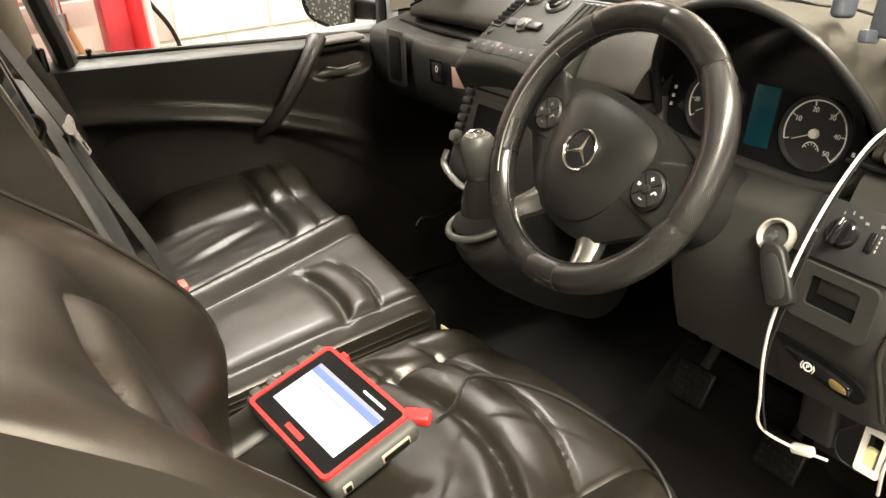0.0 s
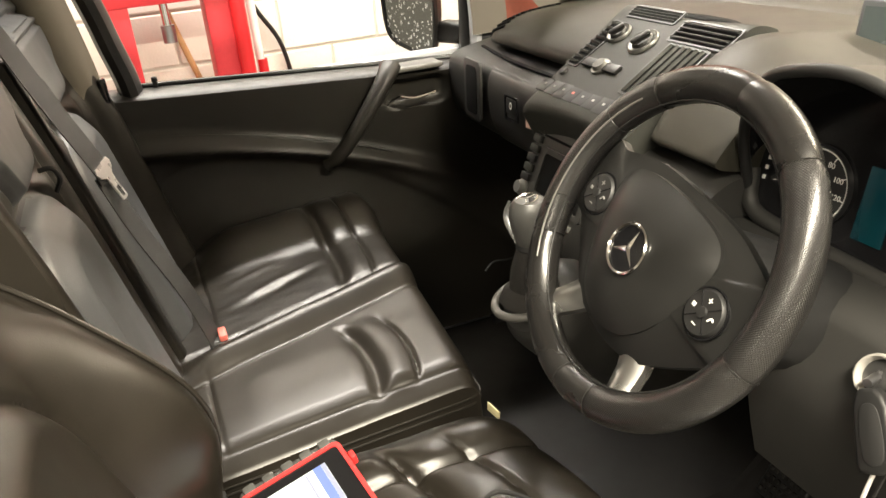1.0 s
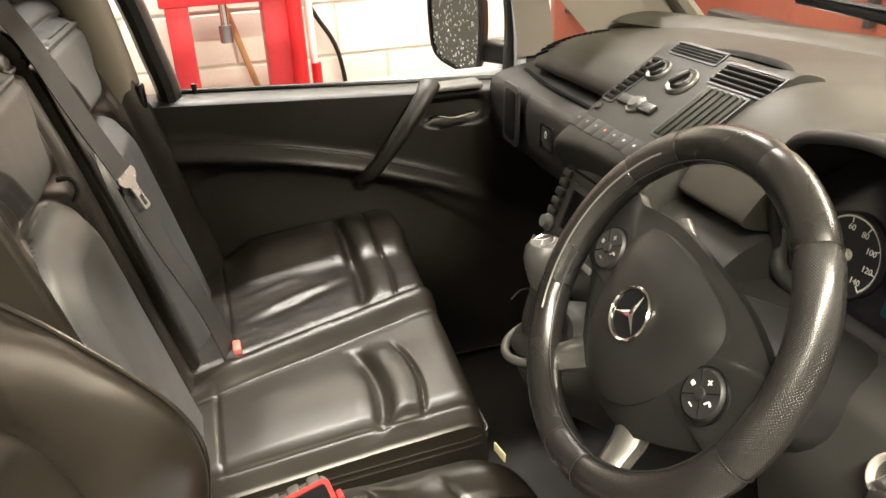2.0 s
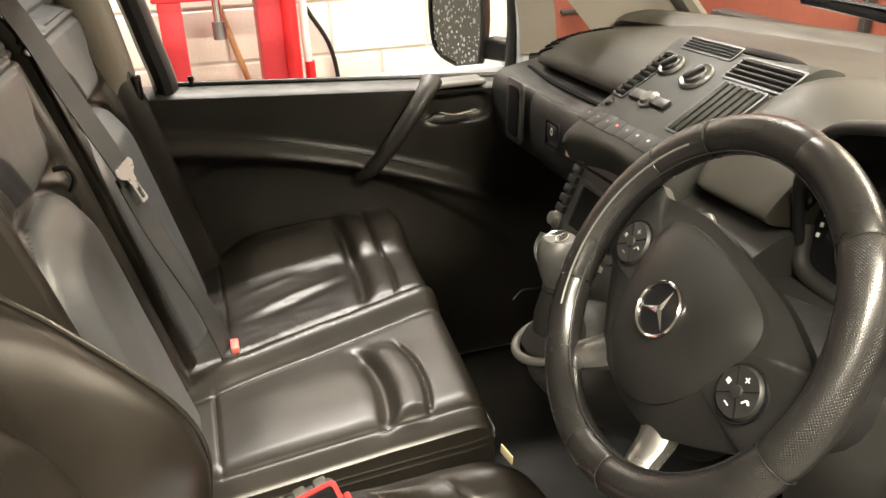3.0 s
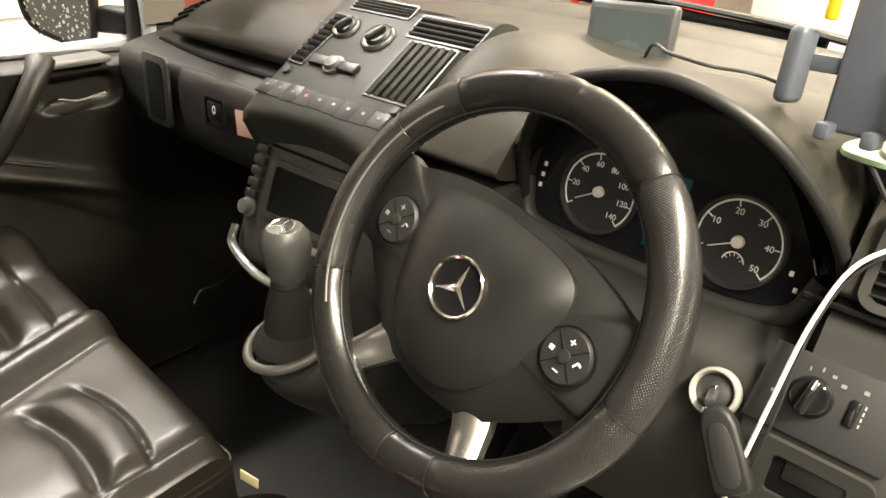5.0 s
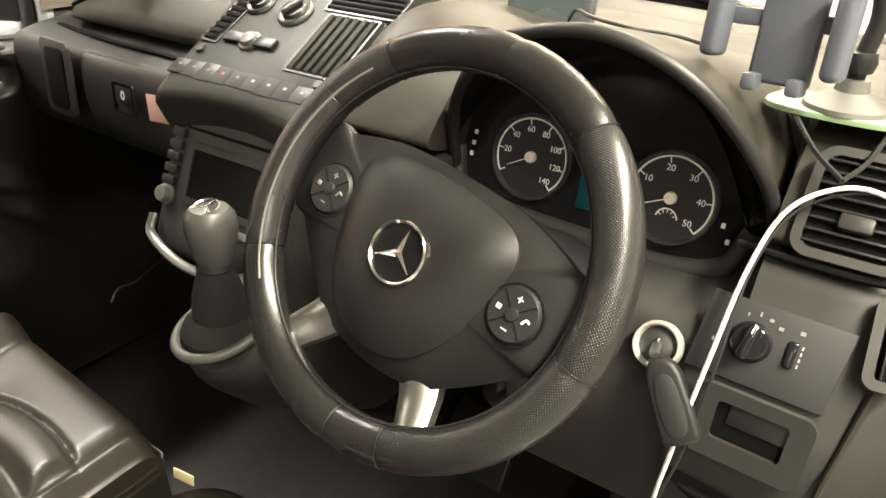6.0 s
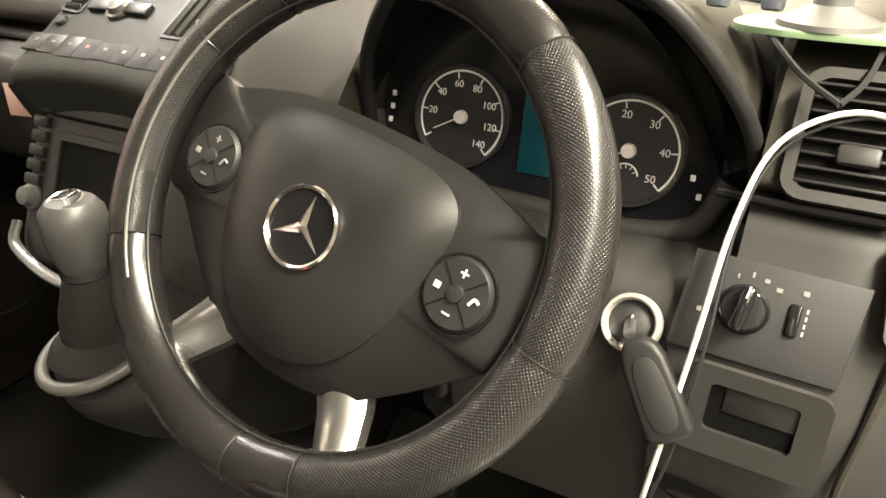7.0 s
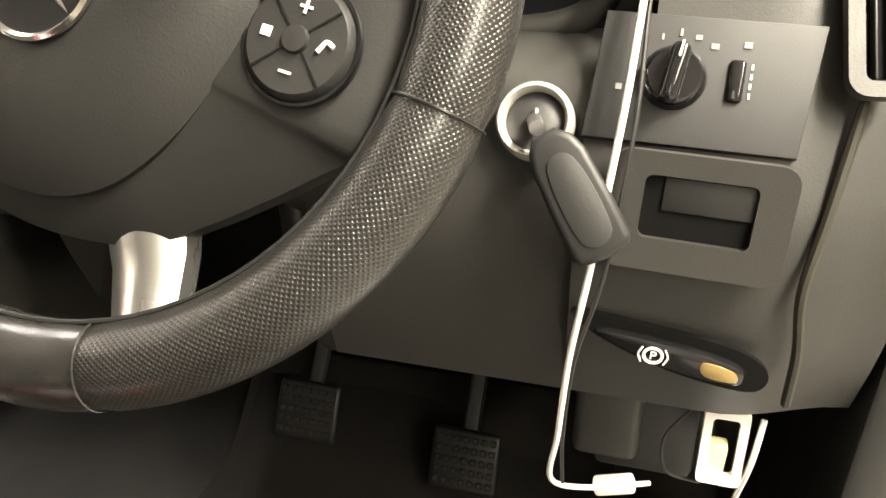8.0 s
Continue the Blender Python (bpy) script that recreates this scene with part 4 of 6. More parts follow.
m = PM @ Matrix.Translation((-0.016, 0.001, 0.003))
b = lathe([(0.0, 0.008), (0.013, 0.008), (0.0155, 0.006), (0.0170, 0.0)], m, 36)
kn = dp("light_knob", b, BLACK_GLOSS, "round gloss black light knob", lights)
b = rbox((0.010, 0.031, 0.012), (0, 0, 0.012), 0.004, 3)
b.transform(m @ Matrix.Rotation(radians(-8), 4, "Z"))
dp("grip_bar", b, BLACK_GLOSS, "", kn)
b = rbox((0.0012, 0.008, 0.0006), (0, 0.011, 0.0184), 0)
b.transform(m @ Matrix.Rotation(radians(-8), 4, "Z"))
dp("mark", b, WHITE_MARK, "", kn)
for x, y, w, h in ((-0.026, 0.028, 0.0018, 0.005), (-0.017, 0.031, 0.0022, 0.006), (-0.008, 0.029, 0.005, 0.004), (0.0005, 0.025, 0.006, 0.0045), (0.0165, 0.027, 0.006, 0.005), (-0.045, 0.0, 0.005, 0.005)):
    b = rbox((w * 0.65, h * 0.65, 0.0006), (x + 0.002, y - 0.006, 0.0032), 0.0)
    b.transform(PM)
    dp("sign", b, GREY_MARK, "", lights)
b = rbox((0.008, 0.022, 0.006), (0.0150, 0.002, 0.003), 0.002, 3)
b.transform(PM)
dp("thumb_wheel", b, BLACK_GLOSS, "ribbed levelling wheel", lights)
for k in range(4):
    b = rbox((0.0012, 0.003, 0.0006), (0.0220, -0.005 + k * 0.005, 0.0032), 0.0)
    b.transform(PM)
    dp("sign", b, DIM_MARK, "", lights)
TM = lean((-0.063, 0.9475, 1.0785), (1, 0, -0.04), (0.02, 0.17, 0.985))
b = frame_plate(rounded(0.092, 0.064, 0.010, 5, 0, 0), rounded(0.056, 0.034, 0.004, 5, 0.0, 0.003), 0.006)
b.transform(TM)
tray = dp("coin_tray", b, PLASTIC, "coin tray with painted shade in a moulded frame")
# black sheet painted as the tray's shade, then a lighter plate as its lit back
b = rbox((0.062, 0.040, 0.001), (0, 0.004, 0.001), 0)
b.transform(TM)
dp("tray_shade", b, RECESS_SHADE, "", tray)
b = rbox((0.046, 0.018, 0.002), (0.005, 0.010, 0.0022), 0.0005)
b.transform(TM)
dp("tray_lit_back", b, PLASTIC_DARK, "", tray)
IM = lean((-0.152, 0.966, 1.116), (1, 0.0, 0.0), (0, 0.5, 0.86))
ign = dp("ignition_lock", lathe([(0.0165, -0.01), (0.0165, 0.004), (0.0182, 0.0070), (0.0198, 0.0070), (0.0212, 0.004), (0.0216, -0.006)], IM, 36), BRIGHT_RING, "bright ringed ignition lock")
dp("lock_face", lathe([(0.0, 0.002), (0.010, 0.002), (0.0166, -0.002)], IM, 28), STEEL_DARK, "", ign)
dp("key_slot", rbox((0.003, 0.013, 0.006), IM @ Vector((0, 0, 0.003)), 0.001, turn=IM.to_3x3()), STEEL, "", ign)
# key hanging in the lock
keyt = thing("ignition_key", "black plastic key standing in the ignition lock", "key", IM @ Vector((0, 0, 0.004)))
ko = IM @ Vector((0, 0, 0.004))
fob_m = lean(ko, Vector((0.813, 0.236, 0.48)), Vector((-0.55, 0.30, 0.78)))
b = cyl((0, 0, 0), (0.0, -0.006, 0.016), 0.0042, seg=12)
b.transform(Matrix.Translation(-ko) @ fob_m)
part("blade", b, STEEL, keyt, "worn steel key blade")
shape = [(-0.007, -0.010), (0.006, -0.010), (0.0125, -0.017), (0.0155, -0.026), (0.0165, -0.050), (0.0165, -0.076), (0.0135, -0.081), (0.0, -0.0825), (-0.0135, -0.081), (-0.0165, -0.076), (-0.0160, -0.050), (-0.0145, -0.026), (-0.0120, -0.017)]
b = plate(shape, 0.013, Matrix.Translation((0.002, 0.0, 0.010)), 0.004, seg=3)
b.transform(Matrix.Translation(-ko) @ fob_m)
fob = part("fob", b, PLASTIC_DARK, keyt, "worn black key head")
b = plate(smooth_outline([(-0.007, -0.028), (0.008, -0.028), (0.009, -0.070), (-0.008, -0.070)], 5), 0.0012, Matrix.Translation((0.002, 0, 0.0228)), 0.0005)
b.transform(Matrix.Translation(-ko) @ fob_m)
part("fob_panel", b, PAD_PLASTIC, fob)
# parking brake release in its long recess
BM = lean((-0.0655, 0.951, 0.9895), (1, 0, -0.03), (0, 0.05, 1)) @ Matrix.Diagonal((1.06, 1.0, 1, 1))
out = smooth_outline([(-0.054, 0.018), (-0.02, 0.016), (0.03, 0.010), (0.050, 0.000), (0.052, -0.012), (0.040, -0.018), (0.0, -0.012), (-0.04, 0.004)], 5)
# recess drawn as a flat black plate with its shade painted in
rel = dp("brake_release", plate(out, 0.004, BM @ Matrix.Translation((0, 0, -0.001))), RECESS_SHADE, "black parking brake release in a long recess")
grip = smooth_outline([(-0.038, 0.010), (0.0, 0.008), (0.034, 0.001), (0.040, -0.006), (0.034, -0.012), (0.0, -0.008), (-0.03, 0.003)], 5)
dp("release_handle", plate(grip, 0.006, BM @ Matrix.Translation((0, 0, 0.003)), 0.002), BLACK_GLOSS, "", rel)
# small plate painted as the yellowish reflection on the handle's tip
dp("reflection_patch", plate(smooth_outline([(0.018, 0.001), (0.034, -0.002), (0.036, -0.009), (0.020, -0.008)], 4), 0.001, BM @ Matrix.Translation((0, 0, 0.0085)), 0.0004), TIP_REFLECTION, "yellowish reflection painted on the handle tip", rel)
dp("sign_ring", lathe([(0.0040, 0), (0.0042, 0.0008), (0.0056, 0.0008), (0.0058, 0)], BM @ Matrix.Translation((-0.008, 0.000, 0.009)), 24), WHITE_MARK, "", rel)
dword("P", 0.0075, BM @ Matrix.Translation((-0.008, 0.000, 0.0095)), WHITE_MARK, rel)
for s in (-1, 1):
    dp("sign_arc", tube([tuple(BM @ Vector((-0.008 + s * 0.0078 * math.cos(a), 0.0078 * math.sin(a), 0.0095))) for a in (-0.7, 0, 0.7)], 0.0006, 6), WHITE_MARK, "", rel)
# panel seam curving down at the door end
dp("panel_seam", tube([(0.012, 0.985, 1.140), (0.002, 0.958, 1.082), (-0.004, 0.946, 1.040), (0.002, 0.950, 1.000), (0.006, 0.962, 0.955)], 0.0030, 8), PLASTIC_TOP, "raised seam of the end panel")
# under the knee panel: brackets, fuse box and a plug with wires
under = thing("fuse_box", "open fuse box with a white plug and loose wires", "fuse box", (-0.02, 1.03, 0.89))
part("housing", rbox((0.075, 0.05, 0.12), (-0.045, 0.03, -0.02), 0.006), PLASTIC_DARK, under)
part("bracket", rbox((0.05, 0.02, 0.10), (-0.075, 0.0, -0.01), 0.008, 3), PLASTIC, under)
part("white_frame", frame_plate(rounded(0.030, 0.060, 0.004), rounded(0.018, 0.044, 0.003), 0.006, lean((0.005, -0.02, -0.015), (1, 0, 0), (-0.1, 0.2, 1))), WHITE_PLASTIC, under, "white plug frame")
part("plug", rbox((0.014, 0.012, 0.030), (0.002, -0.018, -0.03), 0.002), CREAM, under)
part("wire", tube([(-0.02, -0.02, 0.01), (-0.035, -0.03, -0.01), (-0.030, -0.03, -0.04), (-0.005, -0.02, -0.055)], 0.0012, 6), PLASTIC_DARK, under)
part("wire", tube([(0.028, -0.02, 0.012), (0.024, -0.03, -0.02), (0.020, -0.02, -0.07)], 0.0022, 6), WHITE_PLASTIC, under)


# ---- steering wheel ----
WC = Vector((-0.316, 0.842, 1.210))
WN = Vector((-0.062, -0.862, 0.504)).normalized()
WM = lean(WC, (1, 0, 0), WN.cross(Vector((1, 0, 0)))) @ pose(0, 0, 0, 0, 0, -13.0) @ Matrix.Scale(0.968, 4)
wheel = thing("steering_wheel", "worn black leather steering wheel turned slightly clockwise", "steering wheel", WM)


RIM = 0.1645


def rim_part(a0, a1, mat, label="", swell=0.0):
    """A stretch of the wheel's covered rim between two angles, with a map for its weave."""
    n = max(6, int(abs(a1 - a0) / 3))
    k = 28
    b = bmesh.new()
    uv = b.loops.layers.uv.new("map")
    rows = []
    for i in range(n + 1):
        t = i / n
        a = radians(mix(a0, a1, t))
        end = min(t, 1 - t) * n
        r = 0.0185 + swell - (0.0012 if end < 0.5 else 0)
        ring = []
        for j in range(k):
            c = 2 * math.pi * j / k
            d = RIM + r * math.cos(c)
            ring.append(b.verts.new((d * math.cos(a), d * math.sin(a), r * 1.0 * math.sin(c))))
        rows.append(ring)
    for i in range(n):
        for j in range(k):
            f = b.faces.new((rows[i][j], rows[i + 1][j], rows[i + 1][(j + 1) % k], rows[i][(j + 1) % k]))
            for lp, (di, dj) in zip(f.loops, ((0, 0), (1, 0), (1, 1), (0, 1))):
                lp[uv].uv = (radians(mix(a0, a1, (i + di) / n)) * RIM, (j + dj) / k * 2 * math.pi * 0.018)
    return part("rim", b, mat, wheel, label)


rim_part(-4.5, 58, WEAVE, "finely perforated leather grip")
rim_part(-66, -4.5, WEAVE, "finely perforated leather grip")
rim_part(-84, -66, LEATHER_WORN)
rim_part(-150, -84, LEATHER_WORN)
rim_part(-205, -150, WEAVE, "finely perforated leather grip")
rim_part(-228, -205, WEAVE)
rim_part(-268, -228, LEATHER_WORN, "smooth shiny worn leather")
rim_part(-302, -268, LEATHER_WORN, "smooth shiny worn leather")
for a in (-84, -66, -150, -205, -228, -4.5, 58):
    t = radians(a)
    seam = [(math.cos(t) * (RIM + 0.0183 * math.cos(c)), math.sin(t) * (RIM + 0.0183 * math.cos(c)), 0.0183 * math.sin(c)) for c in np.linspace(0, 2 * math.pi, 16, endpoint=False)]
    part("seam", tube(seam, 0.0006, 6, closed=True, steps=2), LEATHER_WORN, wheel)
# thin pale tube that paints the highlight along the rim's left side
part("edge_highlight", tube([(math.cos(a) * (RIM + 0.0182 * math.cos(2.05)), math.sin(a) * (RIM + 0.0182 * math.cos(2.05)), 0.0182 * math.sin(2.05)) for a in [radians(k) for k in range(138, 226, 6)]], 0.0012, 6, steps=3), GREY_TRIM, wheel, "pale highlight line painted along the edge of the cover")
part("inner_seam", tube([(0.1465 * math.cos(a), 0.1465 * math.sin(a), 0.006) for a in np.linspace(0, 2 * math.pi, 40, endpoint=False)], 0.0011, 6, closed=True, steps=2), PLASTIC_DARK, wheel)


def hub_edge(n=64):
    """The outline of the moulded centre with its two side arms."""
    half = [(0.0, 0.066), (0.06, 0.064), (0.100, 0.055), (0.125, 0.047), (0.150, 0.045), (0.150, -0.030), (0.130, -0.042), (0.106, -0.064), (0.080, -0.086), (0.052, -0.104), (0.0, -0.112)]
    return half + [(-x, y) for x, y in half[-2:0:-1]]


edge = smooth_outline(hub_edge(), 4)
b = swell_plate(edge, -0.014, 0.004, rows=8, power=4, centre=(0, -0.02))
plate(edge, 0.012, Matrix.Translation((0, 0, -0.0262)), bm=b)
part("hub", b, WHEEL_PLASTIC, wheel)
part("hub_back", lathe([(0.0, -0.09), (0.05, -0.09), (0.062, -0.05), (0.075, -0.02), (0.07, -0.012)], Matrix.Translation((0, -0.02, 0))), PLASTIC_DARK, wheel)
shield = [(0.0, 0.057), (0.042, 0.055), (0.070, 0.048), (0.083, 0.032), (0.083, 0.006), (0.076, -0.026), (0.064, -0.056), (0.046, -0.080), (0.024, -0.093), (0.0, -0.097)]
cover = smooth_outline(shield + [(-x, y) for x, y in shield[-2:0:-1]], 4)
b = swell_plate(cover, 0.002, 0.0215, rows=16, power=3.2, centre=(0, -0.016))
frame_plate(cover, [(x * 0.97, y * 0.97) for x, y in cover], 0.010, Matrix.Translation((0, 0, -0.008)), bm=b)
part("airbag_cover", b, WHEEL_PLASTIC, wheel, "soft black airbag cover")
E3 = Matrix.Translation((0.0, -0.0125, 0.0218))
emblem = part("badge", lathe([(0.0265, 0.0), (0.0268, 0.0022), (0.0255, 0.0036), (0.0238, 0.0022), (0.0235, 0.0)], E3, 40), CHROME, wheel, "round chrome badge")
for k in range(3):
    a = radians(90 + 120 * k)
    d, s = Vector((math.cos(a), math.sin(a), 0)), Vector((-math.sin(a), math.cos(a), 0))
    b = bmesh.new()
    pts = [b.verts.new(p) for p in (s * 0.0042 + d * 0.0024, d * 0.0245, -s * 0.0042 + d * 0.0024, d * -0.0048, Vector((0, 0, 0.0034)))]
    for i, j in ((0, 1), (1, 2), (2, 3), (3, 0)):
        b.faces.new((pts[i], pts[j], pts[4]))
    b.faces.new(pts[:4][::-1])
    b.transform(E3)
    part("ray", b, CHROME, emblem)
part("badge_ground", lathe([(0.0, 0.0008), (0.0236, 0.0004), (0.024, -0.002)], E3, 32), BLACK_GLOSS, emblem)

for s in (-1, 1):
    # silver lower spokes
    c0, c1 = Vector((s * 0.046, -0.083, -0.010)), Vector((s * 0.0745, -0.1335, -0.010))
    side = Vector((c1.y - c0.y, c0.x - c1.x, 0)).normalized()
    def spoke(u, v, c0=c0, c1=c1, side=side):
        w = mix(0.021, 0.0145, v)
        p = c0.lerp(c1, v) + side * w * (2 * u - 1)
        return (p.x, p.y, mix(-0.022, -0.008, v) + 0.010 * math.cos((2 * u - 1) * 1.35) - 0.004 * (1 - abs(2 * v - 1)))
    part("lower_spoke", solid(spoke, 10, 8, (0, 0, -0.012)), SILVER, wheel, "satin silver lower spoke")
    part("spoke_foot", solid(lambda u, v: (lambda p: (p.x, p.y, -0.007 + 0.012 * math.cos((2 * u - 1) * 1.3)))(c1.lerp(c1 * 1.10, v) + side * mix(0.0165, 0.024, v) * (2 * u - 1)), 8, 3, (0, 0, -0.014)), LEATHER_WORN, wheel)
    # key pad
    pad = part("key_pad", lathe([(0.0, 0.0060), (0.0205, 0.0056), (0.0226, 0.003), (0.0233, -0.004)], Matrix.Translation((s * 0.1035, -0.004, 0.0)), 32), PAD_PLASTIC, wheel, "round pad of switches")
    part("ring_gap", lathe([(0.0233, 0.0), (0.0233, 0.0028), (0.0246, 0.0028), (0.0246, 0.0)], Matrix.Translation((s * 0.1035, -0.004, 0.0)), 32), BLACK_GLOSS, pad)
    part("middle_key", lathe([(0.0, 0.0085), (0.0050, 0.008), (0.0058, 0.005)], Matrix.Translation((s * 0.1035, -0.004, 0.0)), 20), PAD_PLASTIC, pad)
    for k in range(4):
        a = radians(45 + 90 * k)
        m = Matrix.Translation((s * 0.1035, -0.004, 0.0)) @ Matrix.Rotation(a, 4, "Z")
        part("groove", rbox((0.0145, 0.0008, 0.0008), (0.013, 0, 0.0060), 0.0, bm=None), BLACK_GLOSS, pad).matrix_basis = m
        mm = Matrix.Translation((s * 0.1035, -0.004, 0.0)) @ Matrix.Rotation(radians(90 * k), 4, "Z")
        sign = bmesh.new()
        if k == 0:
            tube([(0.010, -0.002, 0.0064), (0.0125, 0.0022, 0.0064), (0.0158, 0.001, 0.0064)], 0.0010, 6, bm=sign)
        elif k == 1:
            rbox((0.0010, 0.0052, 0.0006), (0.0128, 0, 0.0062), 0, bm=sign)
            rbox((0.0052, 0.0010, 0.0006), (0.0128, 0, 0.0063), 0, bm=sign)
        elif k == 2:
            rbox((0.0044, 0.0040, 0.0006), (0.0128, 0, 0.0062), 0.0002, bm=sign)
        else:
            rbox((0.0010, 0.0052, 0.0006), (0.0128, 0, 0.0062), 0, bm=sign)
        part("sign", sign, WHITE_MARK if s > 0 else GREY_MARK, pad).matrix_basis = mm
# steering column with its shroud and stalks
AX = -WN
column = thing("steering_column", "dark plastic steering column shroud with stalks", "steering column", WC + AX * 0.12)
o = WC + AX * 0.12


def cp(name, bm, mat, label="", parent=None):
    bm.transform(Matrix.Translation(-o))
    return part(name, bm, mat, parent or column, label)


cp("shroud", tube([WC + AX * 0.05 + Vector((0, 0, -0.015)), WC + AX * 0.10 + Vector((0.0, 0, -0.015)), WC + AX * 0.18 + Vector((0.01, 0, -0.015)), WC + AX * 0.27 + Vector((0.015, 0, -0.02))], lambda t: mix(0.062, 0.085, t), 24, flat=0.85), PLASTIC_DARK)
part("stalk", tube([(-0.05, 0, 0.0), (-0.10, 0.006, 0.036), (-0.135, 0.014, 0.058)], lambda t: mix(0.006, 0.010, t), 10), PLASTIC_DARK, column)
part("stalk_tip", cyl((-0.132, 0.013, 0.056), (-0.152, 0.019, 0.067), 0.0115, 0.0100, 14), COLLAR, column, "ringed stalk end")


# ---- seats ----
bench = thing("bench_seat", "black leather double passenger bench seat with creased cushions", "seat", (-1.0, 0.6, 0.45))


def bp(name, bm, mat, label="", parent=None):
    bm.transform(Matrix.Translation((1.0, -0.6, -0.45)))
    return part(name, bm, mat, parent or bench, label)


def bench_front(x):
    return 0.803 + 0.075 * (-0.652 - x) - 0.02 * step(-1.27, -1.37, x)


def bench_top(u, v):
    x = mix(-1.372, -0.652, u)
    front = bench_front(x)
    y = mix(0.36, front, v)
    z = 0.846 + 0.085 * (y - 0.43)
    z -= 0.055 * edge_drop((x + 1.012) / 0.36, 9) + 0.010 * step(-0.715, -0.660, x)
    if y > front - 0.07:
        z -= 0.085 * (1 - (1 - min(1.0, (y - front + 0.07) / 0.07) ** 4.5) ** (1 / 4.5))
    # padded ridge between the two places, and its seams
    rx = -0.887 - 0.225 * (y - 0.42)
    z += 0.021 * math.exp(-((x - rx + 0.034) / 0.030) ** 2) * step(0.36, 0.46, y)
    z -= 0.005 * bump_at(x, rx + 0.010, 0.010) + 0.005 * bump_at(x, rx - 0.078, 0.010)
    near = x > rx - 0.034
    if near:
        c, w, y1, y2 = -0.79, 0.105, 0.660, 0.732
    else:
        c, w, y1, y2 = -1.20, 0.165, 0.708, 0.779
    q = (x - c) / w
    y1, y2 = y1 - 0.017 * q * q, y2 - 0.017 * q * q
    inside = step(1.10, 0.70, abs(q))
    z += 0.005 * step(1.25, 0.30, abs(q)) * step(0.40, 0.52, y) * step(y1 + 0.001, y1 - 0.032, y)
    z -= inside * (0.012 * math.exp(-((y - y1 - 0.009) / 0.011) ** 2) + 0.006 * math.exp(-((y - y2) / 0.0045) ** 2))
    z += inside * 0.006 * math.exp(-((y - (y1 + y2) / 2 - 0.006) / 0.022) ** 2)
    z -= 0.0035 * math.exp(-((y - (0.424 if near else 0.458)) / 0.0030) ** 2) * inside
    z -= 0.0018 * math.exp(-((x + 0.688) / 0.0030) ** 2) * step(0.40, 0.44, y)
    z += 0.052 * step(-1.20, -1.345, x) * step(0.40, 0.55, y)
    if not near:
        fold = x + 1.13 + 0.35 * (y - 0.6)
        z += 0.003 * math.exp(-(fold / 0.012) ** 2) * math.exp(-((y - 0.58) / 0.08) ** 2) - 0.003 * math.exp(-((fold - 0.022) / 0.014) ** 2) * math.exp(-((y - 0.60) / 0.09) ** 2)
        z += 0.002 * math.exp(-((fold + 0.075) / 0.012) ** 2) * math.exp(-((y - 0.55) / 0.06) ** 2)
        z += wrinkle(x, y * 0.5, 3, 15, 0.0016) * step(0.72, 0.6, y)
    z += wrinkle(x, y, 0, 7, 0.0014)
    return (x, y, z)


bp("cushion", solid(bench_top, 240, 150, (0, 0, -0.075)), LEATHER, "creased black leather cushion", None)
skirt = lambda u, v: (mix(-1.365, -0.657, u), mix(0.38, bench_front(mix(-1.365, -0.657, u)) - 0.005, v), 0.80)
bp("lower_pad", solid(skirt, 8, 6, (0, 0, -0.10)), LEATHER, "black leather front skirt")
for k in (0.002, 0.014):
    bp("piping", tube([(-0.6515, y, 0.812 + 0.05 * (y - 0.4) - k) for y in np.linspace(0.40, 0.775, 8)] + [(-0.656, 0.795, 0.832 - k), (-0.668, 0.806, 0.832 - k)] + [(x, bench_front(x) + 0.001, 0.832 - k) for x in np.linspace(-0.70, -1.36, 12)], 0.0018, 6, steps=3), LEATHER)
bp("pedestal", rbox((0.62, 0.34, 0.27), (-1.0, 0.56, 0.585), 0.02), PLASTIC_DARK, "black seat pedestal")

# backrests: one frame leaned back, x across and v up along it
BACK = Vector((0, 0.391, 0.86))
BUP = Vector((0, -0.235, 0.972))
BOUT = Vector((0, 0.972, 0.235))


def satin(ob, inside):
    """Gives the faces whose middle lies inside the stitched panels their paler, greyer leather."""
    ob.data.materials.append(LEATHER_PALE)
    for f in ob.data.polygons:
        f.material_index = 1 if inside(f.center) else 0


def outline_dist(x, y, pts):
    """Distance from a closed outline; inside it is negative."""
    best, inside = 1e9, False
    for i, (ax, ay) in enumerate(pts):
        bx, by = pts[i - 1]
        ex, ey = bx - ax, by - ay
        t = max(0.0, min(1.0, ((x - ax) * ex + (y - ay) * ey) / (ex * ex + ey * ey)))
        best = min(best, (x - ax - ex * t) ** 2 + (y - ay - ey * t) ** 2)
        if (ay > y) != (by > y) and x < ax + (y - ay) / (by - ay) * (bx - ax):
            inside = not inside
    return -math.sqrt(best) if inside else math.sqrt(best)


